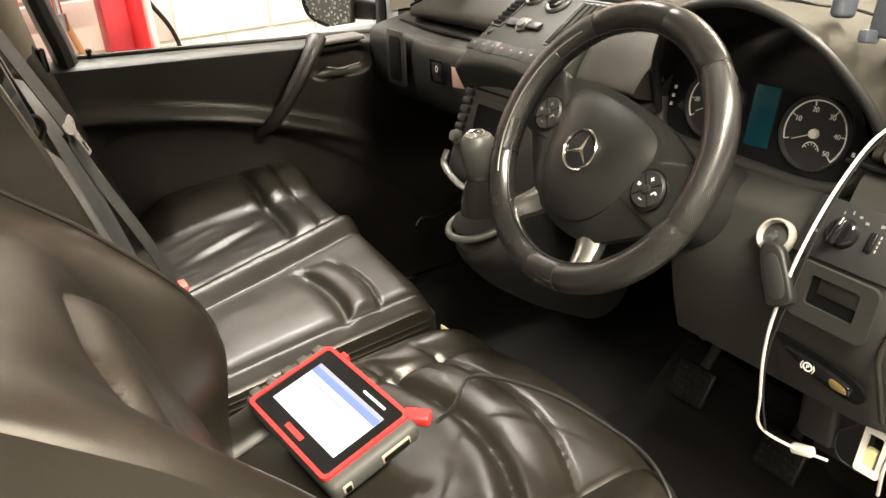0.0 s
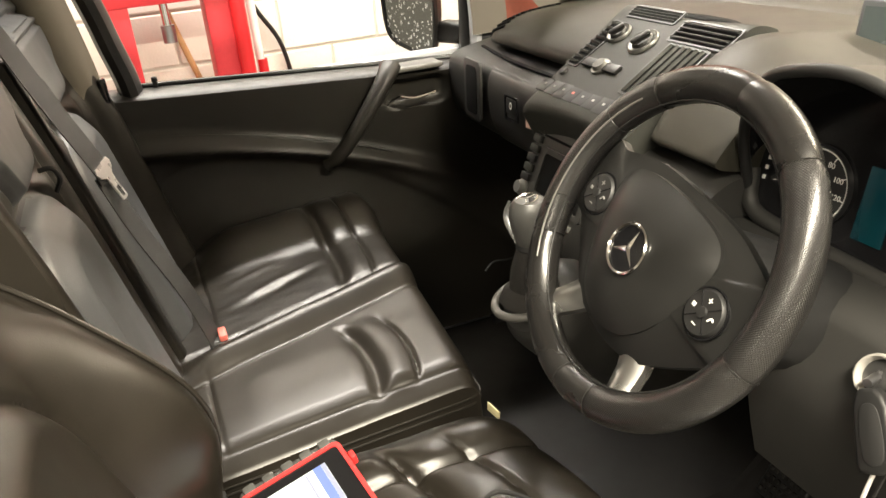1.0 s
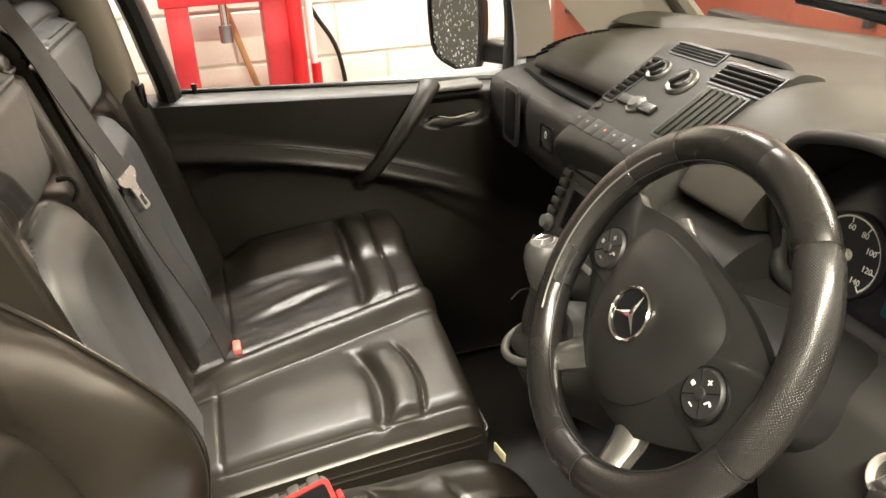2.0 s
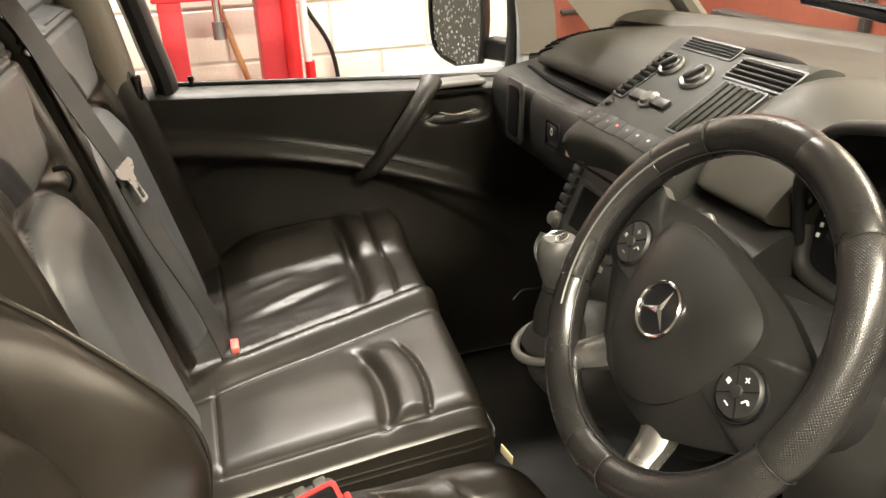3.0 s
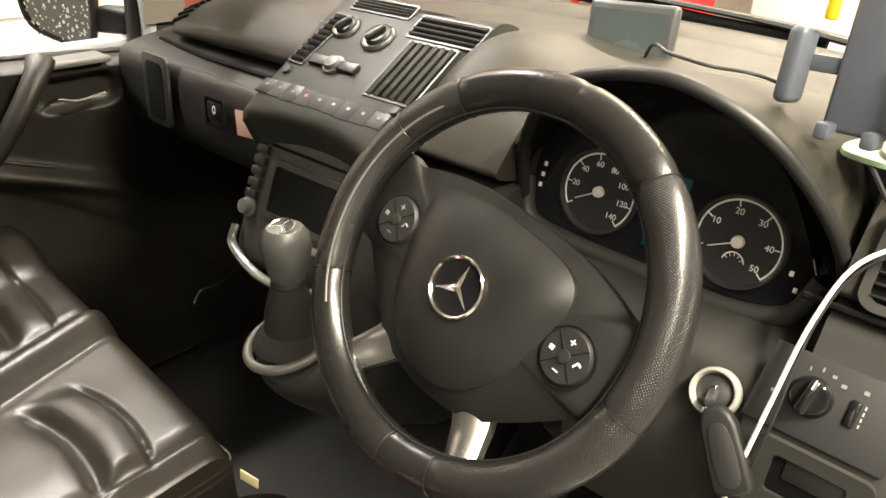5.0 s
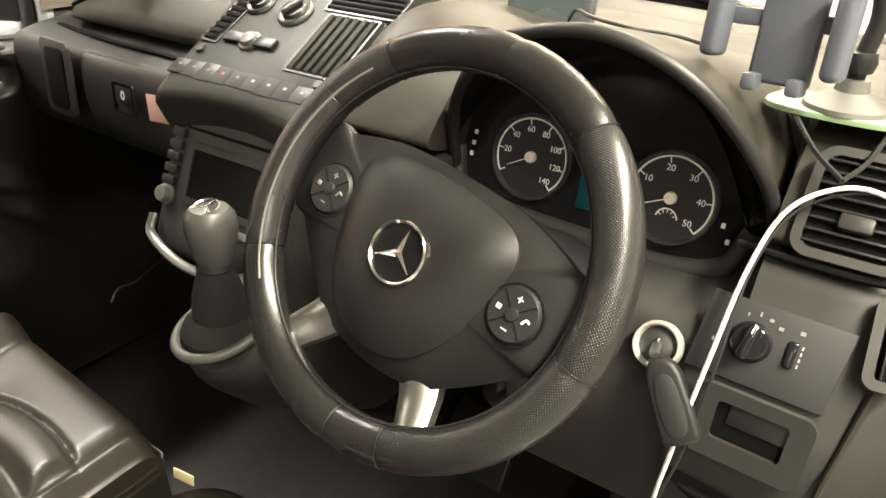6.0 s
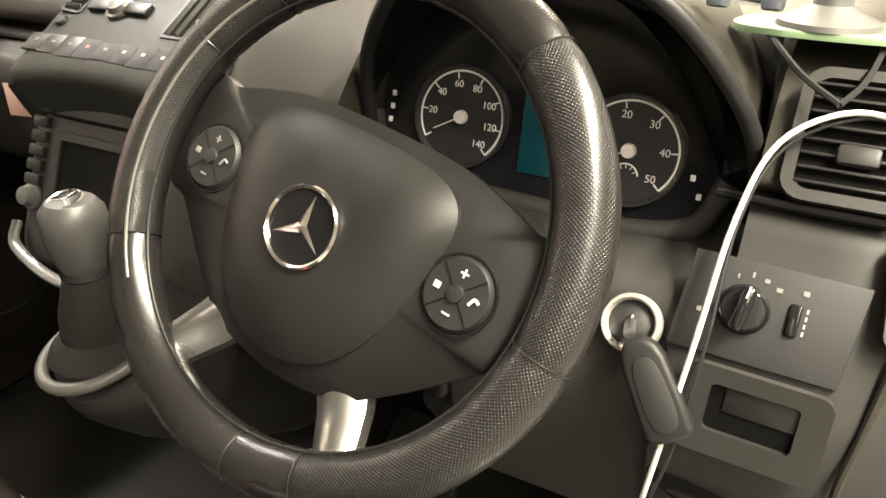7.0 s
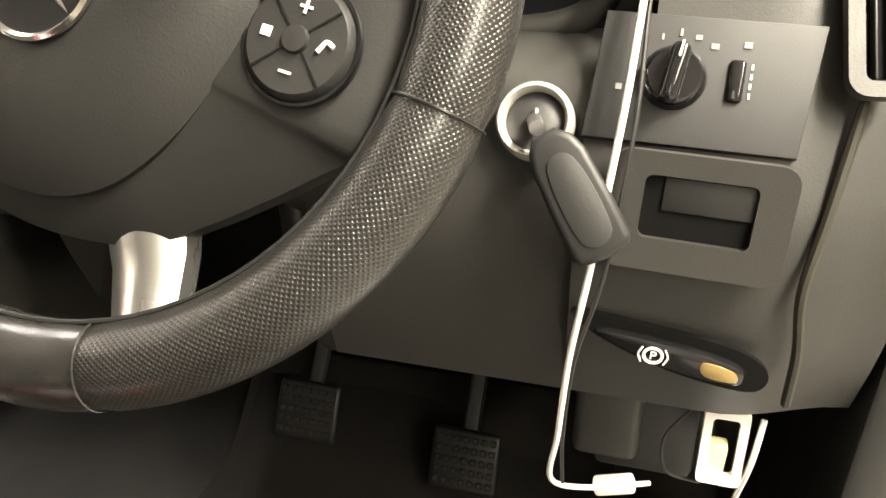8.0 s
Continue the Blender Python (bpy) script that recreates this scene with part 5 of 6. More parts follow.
def back_rest(x0, x1, top, mid, half, base, left, right, tilt):
    """The face of one backrest: an arched smooth panel, a waisted stitched pad over it, and bolsters (x, depth) at the sides."""
    pad = smooth_outline([(mid - 0.132, 0.545), (mid - 0.128, 0.472), (mid - 0.098, 0.448), (mid - 0.076, 0.412), (mid - 0.045, 0.401), (mid + 0.045, 0.401), (mid + 0.076, 0.412), (mid + 0.098, 0.448), (mid + 0.128, 0.472), (mid + 0.132, 0.545)], 3)

    def face(u, w):
        x, v = mix(x0, x1, u), mix(-0.10, top, w)
        s = 2 * u - 1
        d = base - 0.06 * edge_drop(s, 14) + tilt * (x - mid)
        fade = mix(0.35, 1, step(0.56, 0.34, v))
        d += left[1] * step(left[0] + 0.02, left[0] - 0.03, x) * fade + right[1] * step(right[0] - 0.02, right[0] + 0.03, x) * fade
        d -= 0.06 * edge_drop(max(0, (v - top + 0.09) / 0.09), 3.0)
        p = box_dist(x, v, mid, 0.12, half, 0.265, 0.10)
        d += 0.020 * step(0, 0.06, -p) - 0.010 * math.exp(-(p / 0.008) ** 2)
        q = outline_dist(x, v, pad) if v > 0.36 else 1.0
        d += 0.014 * step(0.0, 0.016, -q) - 0.008 * math.exp(-(q / 0.005) ** 2) - 0.0035 * math.exp(-((q + 0.010) / 0.0024) ** 2)
        d -= 0.016 * math.exp(-((v - 0.394) / 0.016) ** 2) * step(half + 0.03, half * 0.5, abs(x - mid))
        d -= 0.007 * math.exp(-((v - 0.520) / 0.004) ** 2) + 0.004 * math.exp(-((v - 0.534) / 0.0025) ** 2)
        for e, sg in ((left[0], -1), (right[0], 1)):
            d -= 0.005 * math.exp(-((x - e) / 0.004) ** 2) * step(0.10, 0.2, v + 0.25)
        d += wrinkle(x, v, 7, 5, 0.0014)
        p = BACK + Vector((x, 0, 0)) + BUP * v + BOUT * d
        return (p.x, p.y, p.z)
    return solid(face, 150, 210, BOUT * -0.075)


cb = bp("centre_backrest", back_rest(-0.962, -0.560, 0.575, -0.742, 0.142, -0.014, (-0.893, 0.010), (-0.600, 0.014), 0.0), LEATHER, "black leather centre backrest with a smooth panel")
ob_ = bp("outer_backrest", back_rest(-1.385, -0.967, 0.59, -1.160, 0.142, 0.010, (-1.315, 0.050), (-1.005, 0.006), -0.05), LEATHER, "black leather outer backrest with a smooth panel")
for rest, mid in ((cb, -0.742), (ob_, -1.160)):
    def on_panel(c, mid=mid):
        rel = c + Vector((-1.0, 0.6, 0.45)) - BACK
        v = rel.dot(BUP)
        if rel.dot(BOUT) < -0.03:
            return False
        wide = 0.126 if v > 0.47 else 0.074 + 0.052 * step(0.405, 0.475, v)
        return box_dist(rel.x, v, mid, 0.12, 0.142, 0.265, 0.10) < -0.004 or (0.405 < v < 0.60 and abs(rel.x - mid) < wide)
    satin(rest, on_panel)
bp("cord_loop", tube([tuple(BACK + Vector((-0.838, 0, 0)) + BUP * v + BOUT * d) for v, d in ((0.362, -0.006), (0.376, 0.006), (0.392, 0.004), (0.396, -0.012))], 0.0035, 8), PLASTIC_DARK, "black cord loop between the pads")
for x in (-1.16, -0.742):
    for dx in (-0.06, 0.06):
        p = BACK + Vector((x + dx, -0.04, 0)) + BUP * 0.56
        bp("headrest_post", cyl(p, p + BUP * 0.10, 0.007, seg=12), PLASTIC_DARK)
    p = BACK + Vector((x, -0.035, 0)) + BUP * 0.70
    bp("headrest", rbox((0.25, 0.10, 0.16), p, 0.045, 5, turn=Euler((radians(17), 0, 0)).to_matrix()), LEATHER, "black leather headrest")


def strap(points, width, thick, mat, holder, name="strap", out=BOUT):
    """A flat belt along a smooth line; its flat face looks along `out`."""
    b = bmesh.new()
    pts = [Vector(p) for p in points]
    fine = []
    for i in range(len(pts) - 1):
        p0 = pts[i - 1] if i else pts[i] * 2 - pts[i + 1]
        p3 = pts[i + 2] if i < len(pts) - 2 else pts[i + 1] * 2 - pts[i]
        p1, p2 = pts[i], pts[i + 1]
        for k in range(6):
            t = k / 6
            fine.append(0.5 * ((2 * p1) + (p2 - p0) * t + (2 * p0 - 5 * p1 + 4 * p2 - p3) * t * t + (3 * p1 - p0 - 3 * p2 + p3) * t ** 3))
    fine.append(pts[-1])
    rows = []
    for i, c in enumerate(fine):
        d = (fine[min(i + 1, len(fine) - 1)] - fine[max(i - 1, 0)]).normalized()
        s = d.cross(out).normalized()
        n = s.cross(d)
        rows.append([b.verts.new(c + s * a * width / 2 + n * h * thick) for a, h in ((-1, 0), (1, 0), (1, 1), (-1, 1))])
    for a, c in zip(rows, rows[1:]):
        for k in range(4):
            b.faces.new((a[k], a[(k + 1) % 4], c[(k + 1) % 4], c[k]))
    b.faces.new(rows[0])
    b.faces.new(rows[-1][::-1])
    inv = holder.matrix_basis.inverted()
    b.transform(inv)
    return part(name, b, mat, holder)


def on_back(x, v, d):
    return BACK + Vector((x, 0, 0)) + BUP * v + BOUT * d


belt = thing("seat_belt", "black centre seat belt with a steel tongue lying over the backrest", "seat belt", on_back(-0.985, 0.28, 0.04), group="seat belts")
FLAT = Vector((0.38, 0.87, 0.30)).normalized()
strap([(-0.985, 0.235, 1.46), (-0.985, 0.268, 1.395), (-0.985, 0.302, 1.304), (-0.990, 0.343, 1.200), (-0.994, 0.352, 1.168)], 0.046, 0.0018, BELT, belt, out=FLAT)
strap([(-0.996, 0.346, 1.176), (-0.992, 0.374, 1.085), (-0.987, 0.424, 0.955), (-0.985, 0.452, 0.850)], 0.046, 0.0018, BELT, belt, out=FLAT)
down = Vector((0, 0.36, -0.93))
tm = lean(Vector((-0.994, 0.356, 1.178)), down.cross(FLAT), -down) @ Matrix.Scale(0.92, 4)
b = plate([(-0.030, 0.010), (-0.026, 0.018), (0.026, 0.018), (0.030, 0.010), (0.024, 0.0), (0.012, -0.006), (0.010, -0.018), (-0.010, -0.018), (-0.012, -0.006), (-0.024, 0.0)], 0.003, bevel=0.0008)
frame_plate(rounded(0.020, 0.034, 0.003, 3, 0, -0.035), rounded(0.010, 0.020, 0.002, 3, 0, -0.037), 0.0025, bm=b)
b.transform(belt.matrix_basis.inverted() @ tm)
part("tongue", b, TONGUE, belt, "bright steel belt tongue")
buckle = thing("belt_buckle", "black belt buckle with a red press button", "belt buckle", (-0.986, 0.463, 0.850), group="belt buckles")
part("housing", rbox((0.036, 0.030, 0.055), (0, -0.008, -0.022), 0.006, 3), PLASTIC_DARK, buckle)
part("press_button", rbox((0.034, 0.014, 0.012), (0, 0.002, 0.010), 0.003, 2), RED_FADED, buckle, "faded red press button")
belt2 = thing("seat_belt", "black outer seat belt hanging beside the door pillar", "seat belt", (-1.30, 0.25, 1.2), group="seat belts")
strap([(-1.31, 0.20, 1.62), (-1.315, 0.262, 1.36), (-1.322, 0.296, 1.27), (-1.330, 0.318, 1.19), (-1.335, 0.315, 1.05), (-1.338, 0.30, 0.80)], 0.046, 0.0018, BELT, belt2, out=Vector((0.8, 0.6, 0)))

part("belt_guide", rbox((0.026, 0.016, 0.046), (-0.045, 0.118, 0.030), 0.005, 3), BLACK_GLOSS, belt2, "black belt guide")

driver = thing("driver_seat", "black leather driver's seat with rounded side bolsters", "seat", (-0.33, 0.55, 0.45))


def sp(name, bm, mat, label="", parent=None):
    bm.transform(Matrix.Translation((0.33, -0.55, -0.45)))
    return part(name, bm, mat, parent or driver, label)


def driver_top(u, v):
    x = mix(-0.585, -0.085, u)
    s = (x + 0.335) / 0.25
    front = 0.858 - 0.06 * s * s
    y = mix(0.33, front, v)
    z = 0.862 + 0.020 * step(0.60, 0.85, abs(s)) - 0.09 * edge_drop(s, 6)
    if y > front - 0.10:
        z -= 0.11 * (1 - (1 - min(1.0, max(0.0, (y - front + 0.10) / 0.10)) ** 3.0) ** (1 / 3.0))
    inside = step(1.0, 0.80, abs(x + 0.345) / 0.215)
    y1 = 0.672 - 0.35 * (x + 0.355) ** 2 / 0.2
    y2 = y1 + 0.080
    z -= inside * (0.015 * math.exp(-((y - y1) / 0.010) ** 2) + 0.0045 * math.exp(-((y - y2) / 0.005) ** 2))
    z += inside * (0.006 * math.exp(-((y - y1 + 0.03) / 0.026) ** 2) + 0.004 * math.exp(-((y - (y1 + y2) / 2) / 0.028) ** 2))
    for e in (-0.165, 0.165):
        z -= 0.006 * math.exp(-((x + 0.335 - e) / 0.005) ** 2)
    z += wrinkle(x, y, 11, 10, 0.002) - 0.03 * step(0.5, 0.33, y)
    return (x, y, z)


sp("cushion", solid(driver_top, 110, 110, (0, 0, -0.09)), LEATHER, "creased black leather cushion")
sp("pedestal", rbox((0.40, 0.36, 0.26), (-0.335, 0.55, 0.58), 0.02), PLASTIC_DARK, "black seat pedestal")


DRIVER_PANEL = (-0.310, 1.00, 0.140, 0.19, 0.10)


def driver_back(u, w):
    x, z = mix(-0.568, -0.075, u), mix(0.80, 1.46, w)
    s = (x + 0.325) / 0.25
    y = 0.375 - 0.33 * (z - 0.86) - 0.045 * edge_drop(s, 6) - 0.15 * step(1.16, 1.46, z)
    y += 0.095 * step(0.50, 0.86, abs(s)) * math.exp(-((z - 1.02) / 0.15) ** 2)
    d = box_dist(x, z, *DRIVER_PANEL)
    y += padded(d, 0.014, 0.03, 0.006, 0.006)
    y += wrinkle(x, z, 5, 8, 0.002)
    return (x, y, z)


sp("backrest", solid(driver_back, 100, 130, (0, -0.09, -0.02)), LEATHER, "black leather backrest with piped bolsters")
edge_pts = []
for z in np.linspace(0.86, 1.40, 16):
    p = driver_back(0.018, (z - 0.80) / 0.66)
    edge_pts.append((p[0], p[1] + 0.004, p[2]))
sp("piping", tube(edge_pts, 0.0032, 8, steps=3), LEATHER, "piped seam of the bolster")


# ---- passenger door ----
door = thing("passenger_door", "closed dark grey passenger door with a grab handle", "door", (-1.40, 0.8, 0.5))


def op(name, bm, mat, label="", parent=None):
    bm.transform(Matrix.Translation((1.40, -0.8, -0.5)))
    return part(name, bm, mat, parent or door, label)


def arm_line(y):
    return 1.118 - 0.10 * (y - 0.4) - 0.27 * max(0, y - 0.4) ** 2


def pocket_line(y):
    return 1.060 - 0.72 * (y - 0.5) ** 2 if y > 0.5 else 1.060 - 4.0 * (y - 0.5) ** 2


def sill_line(y):
    return 1.208 - 0.062 * (y - 0.44)


def door_face(u, v):
    y = mix(0.36, 1.30, u)
    top = sill_line(y)
    if v > 0.93:
        t = (v - 0.93) / 0.07
        return (mix(-1.373, -1.436, t), y, top - 0.012 * (1 - t) ** 3)
    z = mix(0.50, top - 0.012, v / 0.93)
    a, p = arm_line(y), pocket_line(y)
    x = -1.385 + 0.012 * step(0.9, 1.19, z)
    x += 0.022 * math.exp(-((z - a + 0.018) / 0.020) ** 2) * step(1.15, 0.95, y) + 0.016 * step(a + 0.01, a - 0.03, z)
    x -= 0.010 * step(p, p - 0.012, z) * step(0.40, 0.50, y) + 0.004 * math.exp(-((z - p) / 0.004) ** 2) * step(0.40, 0.50, y)
    x += 0.016 * step(p - 0.02, p - 0.16, z) * step(0.40, 0.55, y)
    x -= 0.020 * step(0, 0.018, -box_dist(y, z, 1.0, 1.118, 0.085, 0.036, 0.034))
    return (x, y, z)


op("trim_panel", sheet(door_face, np.linspace(0, 1, 120), np.linspace(0, 1, 140)), DOOR_TRIM, "dark grained door trim")
op("skin", rbox((0.04, 1.0, 0.78), (-1.455, 0.83, 0.80), 0.015), BODY_PAINT, "silver door skin")
op("window_seal", tube([(-1.432, y, sill_line(y) + 0.003) for y in (0.40, 0.65, 0.90, 1.16)], 0.007, 8, flat=0.8), PLASTIC_DARK, "black window seal")
op("window_frame", tube([(-1.42, 0.418, 1.16), (-1.42, 0.412, 1.23), (-1.415, 0.397, 1.30), (-1.405, 0.378, 1.39), (-1.35, 0.32, 1.62), (-1.29, 0.28, 1.80)], 0.040, 10, flat=0.6), PLASTIC_DARK, "black rear window frame")
op("window_frame", tube([(-1.425, 1.15, 1.18), (-1.425, 1.155, 1.30), (-1.40, 1.13, 1.42), (-1.33, 1.05, 1.66), (-1.28, 0.98, 1.80)], 0.020, 10, flat=0.7), PLASTIC_DARK, "black front window frame")
pane = op("window_pane", rbox((0.004, 0.74, 0.58), (-1.432, 0.79, 1.48), 0), GLASS, "clear side window glass")
pane.visible_shadow = False
op("grab_handle", tube([(-1.375, 0.945, 1.182), (-1.352, 0.925, 1.165), (-1.335, 0.885, 1.120), (-1.332, 0.840, 1.065), (-1.340, 0.800, 1.020), (-1.366, 0.775, 0.995)], lambda t: 0.017 + 0.008 * (1 - t) ** 3, 12, flat=0.8), DOOR_TRIM, "curved grab handle")
op("handle_cap", rbox((0.06, 0.13, 0.012), (-1.390, 1.00, 1.172), 0.005, 3), GREY_TRIM, "pale grey handle cap")
rel = op("release_lever", tube([(-1.372, 0.925, 1.098), (-1.352, 0.950, 1.118), (-1.345, 0.985, 1.113), (-1.348, 1.035, 1.118)], lambda t: 0.0075 if t > 0.15 else 0.004, 8, flat=0.45), CHROME, "bright door release lever")
lockt = op("lock_button", cyl((-1.425, 0.463, 1.185), (-1.425, 0.463, 1.225), 0.0045, seg=10), PLASTIC_DARK, "black lock button")
op("lock_button_top", lathe([(0.0, 0.010), (0.006, 0.008), (0.0065, 0.0)], Matrix.Translation((-1.425, 0.463, 1.218)), 14), PLASTIC_DARK, "", lockt)
op("trim_strip", tube([(-1.372, y, arm_line(y) + 0.004) for y in np.linspace(0.38, 0.93, 8)], 0.004, 8), DOOR_TRIM)

# door mirror
mm = lean((-1.565, 1.060, 1.262), Vector((0.86, 0.50, 0)), Vector((-0.02, 0, 1)))
mirror = thing("door_mirror", "black door mirror with rain drops on its glass", "wing mirror", mm)
shape = smooth_outline([(-0.075, 0.085), (0.0, 0.108), (0.070, 0.105), (0.082, 0.05), (0.078, -0.05), (0.060, -0.105), (0.0, -0.095), (-0.065, -0.065), (-0.082, 0.0)], 6)
b = swell_plate(shape, -0.02, -0.10, rows=8, power=2.5)
frame_plate(shape, [(x * 0.93, y * 0.94) for x, y in shape], 0.012, Matrix.Translation((0, 0, -0.02)), bm=b)
part("housing", b, PLASTIC_DARK, mirror, "black mirror housing")
part("mirror_glass", plate([(x * 0.925, y * 0.935) for x, y in shape], 0.003, Matrix.Translation((0, 0, -0.016))), MIRROR, mirror, "silvered mirror glass")
rng = random.Random(4)
b = bmesh.new()
for i in range(230):
    x, y = rng.uniform(-0.07, 0.07), rng.uniform(-0.09, 0.09)
    if box_dist(x, y, 0, 0, 0.070, 0.092, 0.05) < 0:
        r = rng.uniform(0.0010, 0.0030)
        lathe([(0.0, r * 0.55), (r * 0.7, r * 0.40), (r, 0.0)], Matrix.Translation((x, y, -0.013)) @ Matrix.Diagonal((1, rng.uniform(1, 1.8), 1, 1)), 7, bm=b)
drops = part("rain_drops", b, DROP, mirror, "water drops on the glass")
drops["kind"] = "stuff"
part("arm", rbox((0.09, 0.05, 0.06), (0.105, -0.05, -0.05), 0.015, 3), PLASTIC_DARK, mirror)

# ---- things lying about ----
TC, TR, TU = Vector((-0.414, 0.500, 0.925)), Vector((0.982, 0.15, -0.118)), Vector((-0.124, 0.972, 0.201))
TMX = lean(TC, TR, TU) @ Matrix.Scale(0.867, 4)
tablet = thing("diagnostic_tablet", "red framed diagnostic tablet with a lit screen lying on the seat", "tablet", TMX)
body = part("case", rbox((0.236, 0.150, 0.034), (0, 0, -0.020), 0.012, 4), RUBBER_GREY, tablet, "dark rubber case")
part("red_frame", frame_plate(rounded(0.200, 0.148, 0.010), rounded(0.188, 0.136, 0.007), 0.006, Matrix.Translation((0, 0, -0.004))), RED_PLASTIC, tablet, "red rubber frame")
part("glass_front", plate(rounded(0.189, 0.137, 0.007), 0.0045, Matrix.Translation((0, 0, -0.0045))), BLACK_GLOSS, tablet, "gloss black front")
scr = part("screen", rbox((0.155, 0.087, 0.0008), (0, 0, 0.0002), 0), LIT_WHITE, tablet, "lit white screen")
part("title_bar", rbox((0.155, 0.012, 0.0006), (0, 0.031, 0.0008), 0), LIT_BLUE, scr)
part("tab_bar", rbox((0.155, 0.006, 0.0006), (0, 0.0402, 0.0008), 0), LIT_GREY, scr)
part("text_bar", rbox((0.090, 0.003, 0.0004), (-0.03, 0.014, 0.0008), 0), LIT_GREY, scr)
part("name_bar", rbox((0.050, 0.004, 0.0004), (0.040, 0.055, 0.0002), 0), WHITE_MARK, tablet, "pale bar of small writing")
part("red_key", rbox((0.040, 0.008, 0.0006), (0.0, -0.056, 0.0002), 0), RED_PLASTIC, tablet)
for k in range(5):
    part("grip_rib", rbox((0.016, 0.018, 0.030), (-0.108, -0.056 + k * 0.028, -0.014), 0.004), RUBBER_GREY, tablet)
for x, y, w in ((0.112, 0.030, 0.050), (0.112, -0.052, 0.016)):
    part("socket_rim", rbox((0.006, w, 0.016), (x + 0.0045, y, -0.018), 0.003), CREAM_METAL, tablet, "pale rimmed socket")
    part("socket", rbox((0.006, w - 0.006, 0.010), (x + 0.006, y, -0.018), 0.002), RECESS_SHADE, tablet)
plug = part("plug", rbox((0.040, 0.022, 0.018), (0.10, 0.083, -0.012), 0.005, 3, turn=Matrix.Rotation(radians(35), 3, "Z")), RED_PLASTIC, tablet, "red cable plug")
part("stand_tab", rbox((0.014, 0.008, 0.016), (-0.07, 0.080, -0.012), 0.002), RED_PLASTIC, tablet)
cable = thing("tablet_cable", "thin black cable running from the tablet across the seat", "cable", (-0.32, 0.62, 0.9))
pts = [(-0.300, 0.590, 0.935), (-0.345, 0.640, 0.905), (-0.385, 0.700, 0.905), (-0.312, 0.760, 0.895), (-0.234, 0.785, 0.885), (-0.150, 0.790, 0.875), (-0.085, 0.765, 0.840), (-0.045, 0.730, 0.75), (-0.035, 0.75, 0.60), (-0.05, 0.80, 0.46)]
part("lead", tube([Vector(p) - Vector((-0.32, 0.62, 0.9)) for p in pts], 0.0028, 8), PLASTIC_DARK, cable)

# phone holder on a sucker
HB = Vector((-0.076, 1.120, 1.300))
holder = thing("phone_holder", "dark grey plastic phone holder on a suction foot", "phone holder", HB)
part("gel_pad", plate(smooth_outline([(0.055, 0.03), (0.0, 0.045), (-0.055, 0.030), (-0.060, -0.02), (0.0, -0.035), (0.055, -0.025)], 5), 0.005, Matrix(), 0.002), GREEN_GEL, holder, "greenish clear sticky pad")
part("suction_cup", lathe([(0.036, 0.005), (0.035, 0.009), (0.024, 0.014), (0.014, 0.020), (0.012, 0.030), (0.0, 0.031)], Matrix(), 32), SILVER_SOFT, holder, "chrome edged suction cup")
part("neck", tube([(0, 0, 0.028), (0.002, 0.0, 0.050), (0.006, 0.002, 0.080), (0.000, 0.0, 0.115)], 0.0075, 10), PLASTIC_DARK, holder)
part("joint", lathe([(0.0, -0.010), (0.012, -0.008), (0.014, 0.0), (0.012, 0.008), (0.0, 0.010)], Matrix.Translation((0, 0, 0.044)), 20), PLASTIC_DARK, holder)
HM = lean((-0.051, -0.035, 0.078), (1, -0.10, 0.02), (0, 0.15, 1))
part("back_plate", rbox((0.050, 0.110, 0.010), (0, 0, 0), 0.004, 3), GUNMETAL, holder, "flat back plate").matrix_basis = HM
for sx, h in ((-0.056, 0.062), (0.042, 0.075)):
    c = part("clamp_jaw", rbox((0.016, h, 0.030), (sx, -0.008, 0.010), 0.006, 3), GUNMETAL, holder, "padded side jaw")
    c.matrix_basis = HM
    part("rail", rbox((0.034, 0.014, 0.006), (sx * 0.72, -0.004, -0.002), 0.002), GUNMETAL, holder).matrix_basis = HM
for sx in (-0.018, 0.018):
    part("lower_foot", rbox((0.012, 0.014, 0.024), (sx, -0.054, 0.010), 0.003), GUNMETAL, holder).matrix_basis = HM
part("yellow_strip", rbox((0.008, 0.060, 0.012), (-0.040, 0.060, 0.008), 0.002), YELLOW, holder, "yellow plastic strip").matrix_basis = HM
for p in ((-0.040, -0.020, 0.003), (0.040, -0.010, 0.003)):
    part("cord", tube([p, (mix(p[0], 0.024, 0.5), -0.060, -0.018), (0.020, -0.085, -0.030)], 0.0022, 6), PLASTIC_DARK, holder, "dark cord")

# satellite navigator
NM = lean((-0.470, 1.325, 1.322), (1, 0.05, 0.03), (-0.10, 0.18, 1))
nav = thing("navigation_unit", "small grey navigation unit standing on the dash top", "navigation unit", NM)
part("case", rbox((0.122, 0.078, 0.018), (0, 0, -0.009), 0.006, 3), NAV_GREY, nav)
part("screen", rbox((0.100, 0.060, 0.001), (-0.002, -0.002, 0.0005), 0), SCREEN_DARK, nav, "blank grey screen")
part("mount", tube([(0.0, -0.01, -0.018), (0.02, -0.02, -0.040), (0.045, -0.026, -0.05)], 0.012, 12), NAV_GREY, nav)
part("mount_disc", cyl((0.05, -0.036, -0.05), (0.05, -0.028, -0.05), 0.034, 0.030, 24), NAV_GREY, nav)
navc = part("navigation_cable", tube([(-0.435, 1.31, 1.298), (-0.40, 1.26, 1.328), (-0.36, 1.22, 1.330), (-0.31, 1.215, 1.326), (-0.27, 1.25, 1.318), (-0.20, 1.24, 1.308), (-0.13, 1.23, 1.304)], 0.0022, 6), PLASTIC_DARK)
tagged(navc, "thin black cable lying across the dash top", "cable")

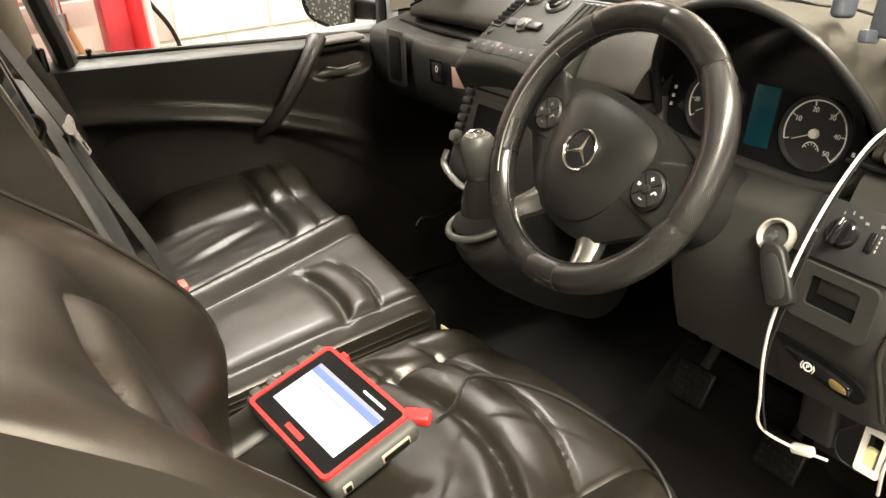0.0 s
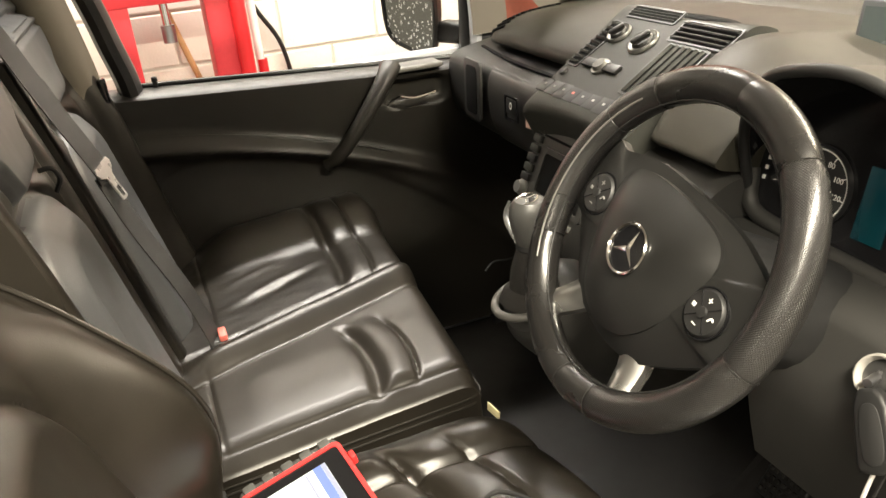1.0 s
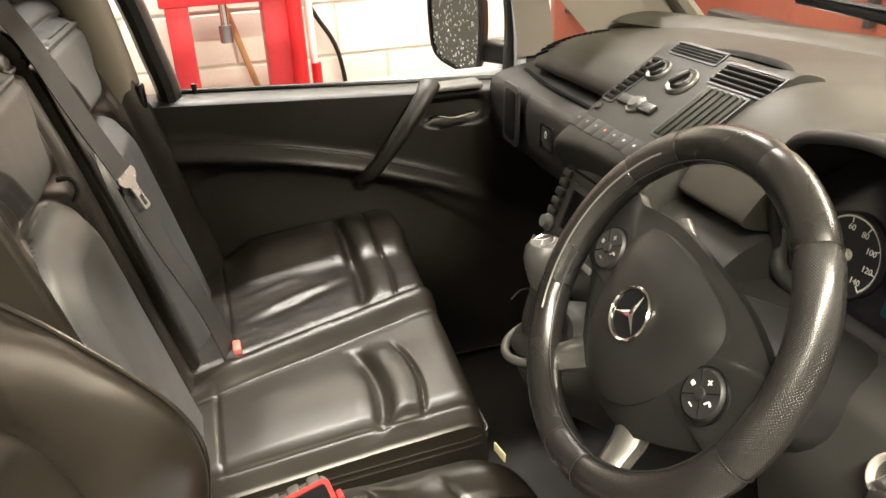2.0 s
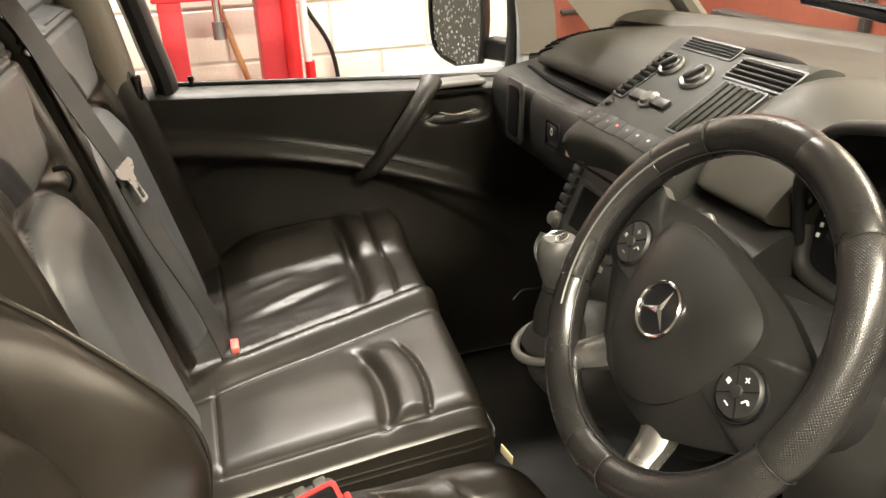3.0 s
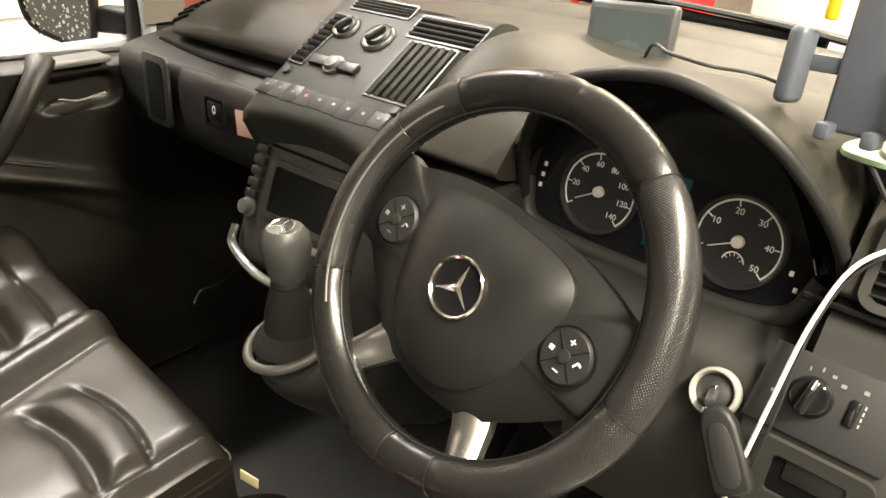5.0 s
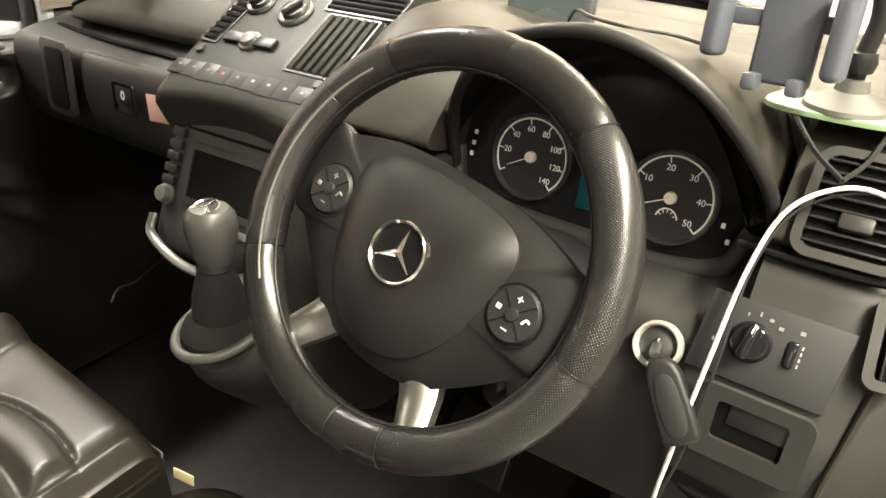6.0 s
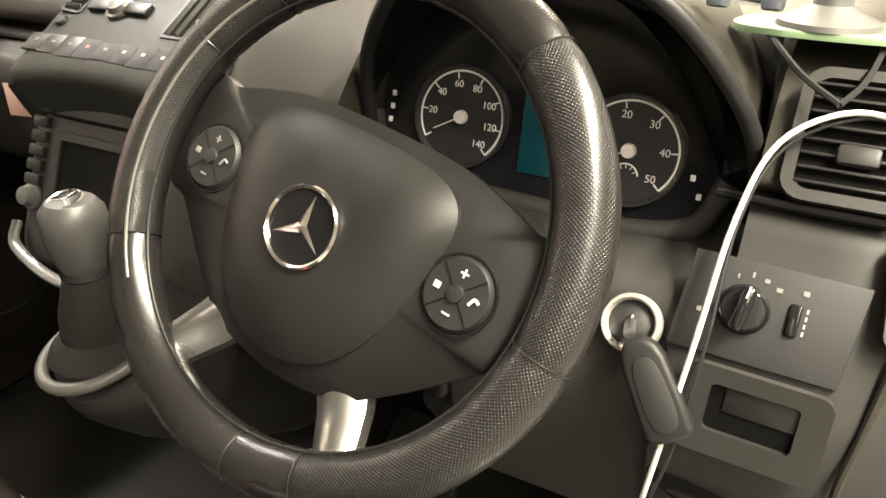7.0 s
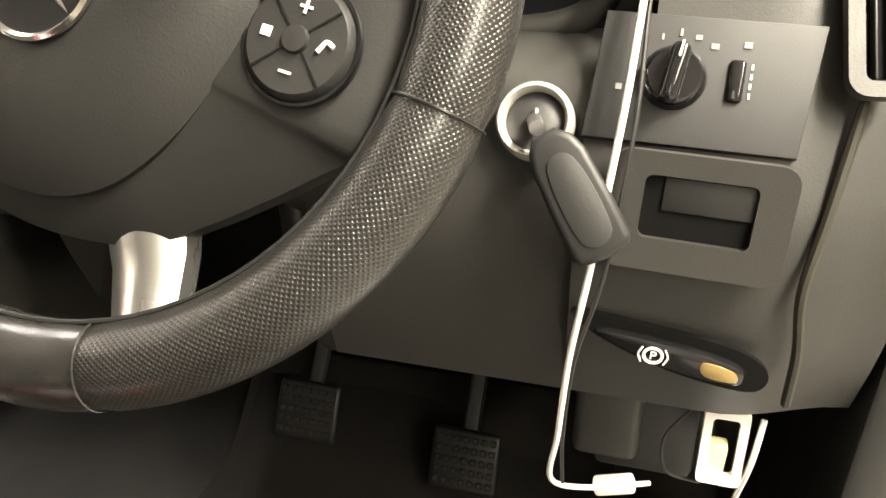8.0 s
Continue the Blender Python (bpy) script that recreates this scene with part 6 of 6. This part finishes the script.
# white charging lead with a thin dark one beside it
LEAD = [(0.06, 1.03, 1.19), (0.03, 1.032, 1.230), (0.0, 1.036, 1.256), (-0.045, 1.038, 1.266), (-0.085, 1.024, 1.244), (-0.100, 0.992, 1.198), (-0.105, 0.947, 1.130), (-0.113, 0.926, 1.050), (-0.120, 0.928, 0.990), (-0.124, 0.940, 0.92), (-0.127, 0.953, 0.868), (-0.10, 0.975, 0.845), (-0.06, 1.0, 0.835)]
lead = thing("charging_lead", "white charging lead hanging down the dashboard", "cable", LEAD[0])
part("white_lead", tube([Vector(p) - Vector(LEAD[0]) for p in LEAD], 0.0020, 10), WHITE_PLASTIC, lead, "white lead")
part("dark_lead", tube([Vector(p) - Vector(LEAD[0]) + Vector((0.005 + 0.003 * math.sin(i * 1.7), 0.002, -0.003)) for i, p in enumerate(LEAD[2:-2])], 0.0013, 8), PLASTIC_DARK, lead, "thin dark lead")
part("lead_plug", rbox((0.012, 0.012, 0.030), Vector((-0.085, 0.985, 0.842)) - Vector(LEAD[0]), 0.003, turn=Matrix.Rotation(radians(70), 3, "Y")), WHITE_PLASTIC, lead)

# pedals and the metal under the column
def pedal(x, y, z, name_label):
    p = thing("pedal", name_label, "pedal", (x, y, z), group="pedals")
    m = lean((0, 0, 0), (1, 0, 0), (0, 0.55, 0.83))
    part("pad", rbox((0.085, 0.075, 0.014), (0, 0, 0), 0.006, 3), PLASTIC_DARK, p, "ribbed rubber pad").matrix_basis = m
    for i in range(7):
        for j in range(5):
            part("stud", rbox((0.008, 0.008, 0.004), (-0.033 + i * 0.011, -0.026 + j * 0.013, 0.008), 0.0015, 1), MAT_RUBBER, p).matrix_basis = m
    part("arm", tube([(0, 0.01, -0.005), (0.0, 0.10, 0.12), (-0.01, 0.16, 0.34)], 0.011, 8, flat=0.5), STEEL_DARK, p)
    return p


pedal(-0.258, 1.240, 0.580, "dark studded rubber brake pedal")
pedal(-0.470, 1.255, 0.600, "dark studded rubber clutch pedal")
br = thing("column_bracket", "bare steel bracket plates under the steering column", "bracket", (-0.375, 1.13, 0.86))
for k in range(3):
    part("plate", rbox((0.085, 0.012, 0.003), (0.01 * k, -0.01 * k, 0.010 * k), 0.001, turn=Euler((radians(20), radians(24), radians(10))).to_matrix()), SILVER, br)
part("joint", cyl((0.0, 0.03, -0.06), (0.0, -0.04, 0.03), 0.016, seg=14), STEEL_DARK, br)
part("stem", cyl((0.0, -0.03, 0.02), (0.005, -0.04, 0.26), 0.012, seg=12), STEEL_DARK, br)
tag = part("paper_tag", rbox((0.030, 0.002, 0.016), (-0.648, 0.818, 0.795), 0.0004, turn=Euler((0, 0.1, 0.2)).to_matrix()), CREAM)
tagged(tag, "cream paper tag hanging at the corner of the bench seat", "tag")
mat_ = part("floor_mat", solid(lambda u, v: (mix(-0.62, -0.08, u), mix(0.80, 1.42, v), 0.462 + 0.004 * noise.noise(Vector((u * 9, v * 9, 0))) + 0.10 * step(0.75, 1.0, v)), 24, 24, (0, 0, -0.010)), MAT_CARPET)
tagged(mat_, "worn black carpet mat in the driver's footwell", "floor mat")
wire = part("loose_wire", tube([(-1.10, 1.02, 0.78), (-1.14, 1.06, 0.775), (-1.18, 1.12, 0.75), (-1.24, 1.20, 0.73), (-1.30, 1.34, 0.72)], 0.0022, 6), PLASTIC)
tagged(wire, "thin grey loose wire in the passenger footwell", "wire")


# ---- blocks of the left wall ----
def block_mesh(w, h, seed):
    b = rbox((0.022, w, h), (0, 0, 0), 0.005, 1)
    me = bpy.data.meshes.new("block")
    r = random.Random(seed)
    for v in b.verts:
        v.co.x += r.uniform(-0.0015, 0.0015)
    b.to_mesh(me)
    b.free()
    me.materials.append(BLOCK)
    return me


BLOCKS = [block_mesh(0.44, 0.215, k) for k in range(4)]
for row in range(12):
    for col in range(10):
        z = 0.024 + row * 0.228 - 0.03
        y = -0.95 + col * 0.45 + (0.225 if row % 2 else 0.0)
        ob = new("block", BLOCKS[(row * 7 + col * 3) % 4])
        ob.parent = wall_left
        ob.location = (-3.3055, y, z + 0.1125)
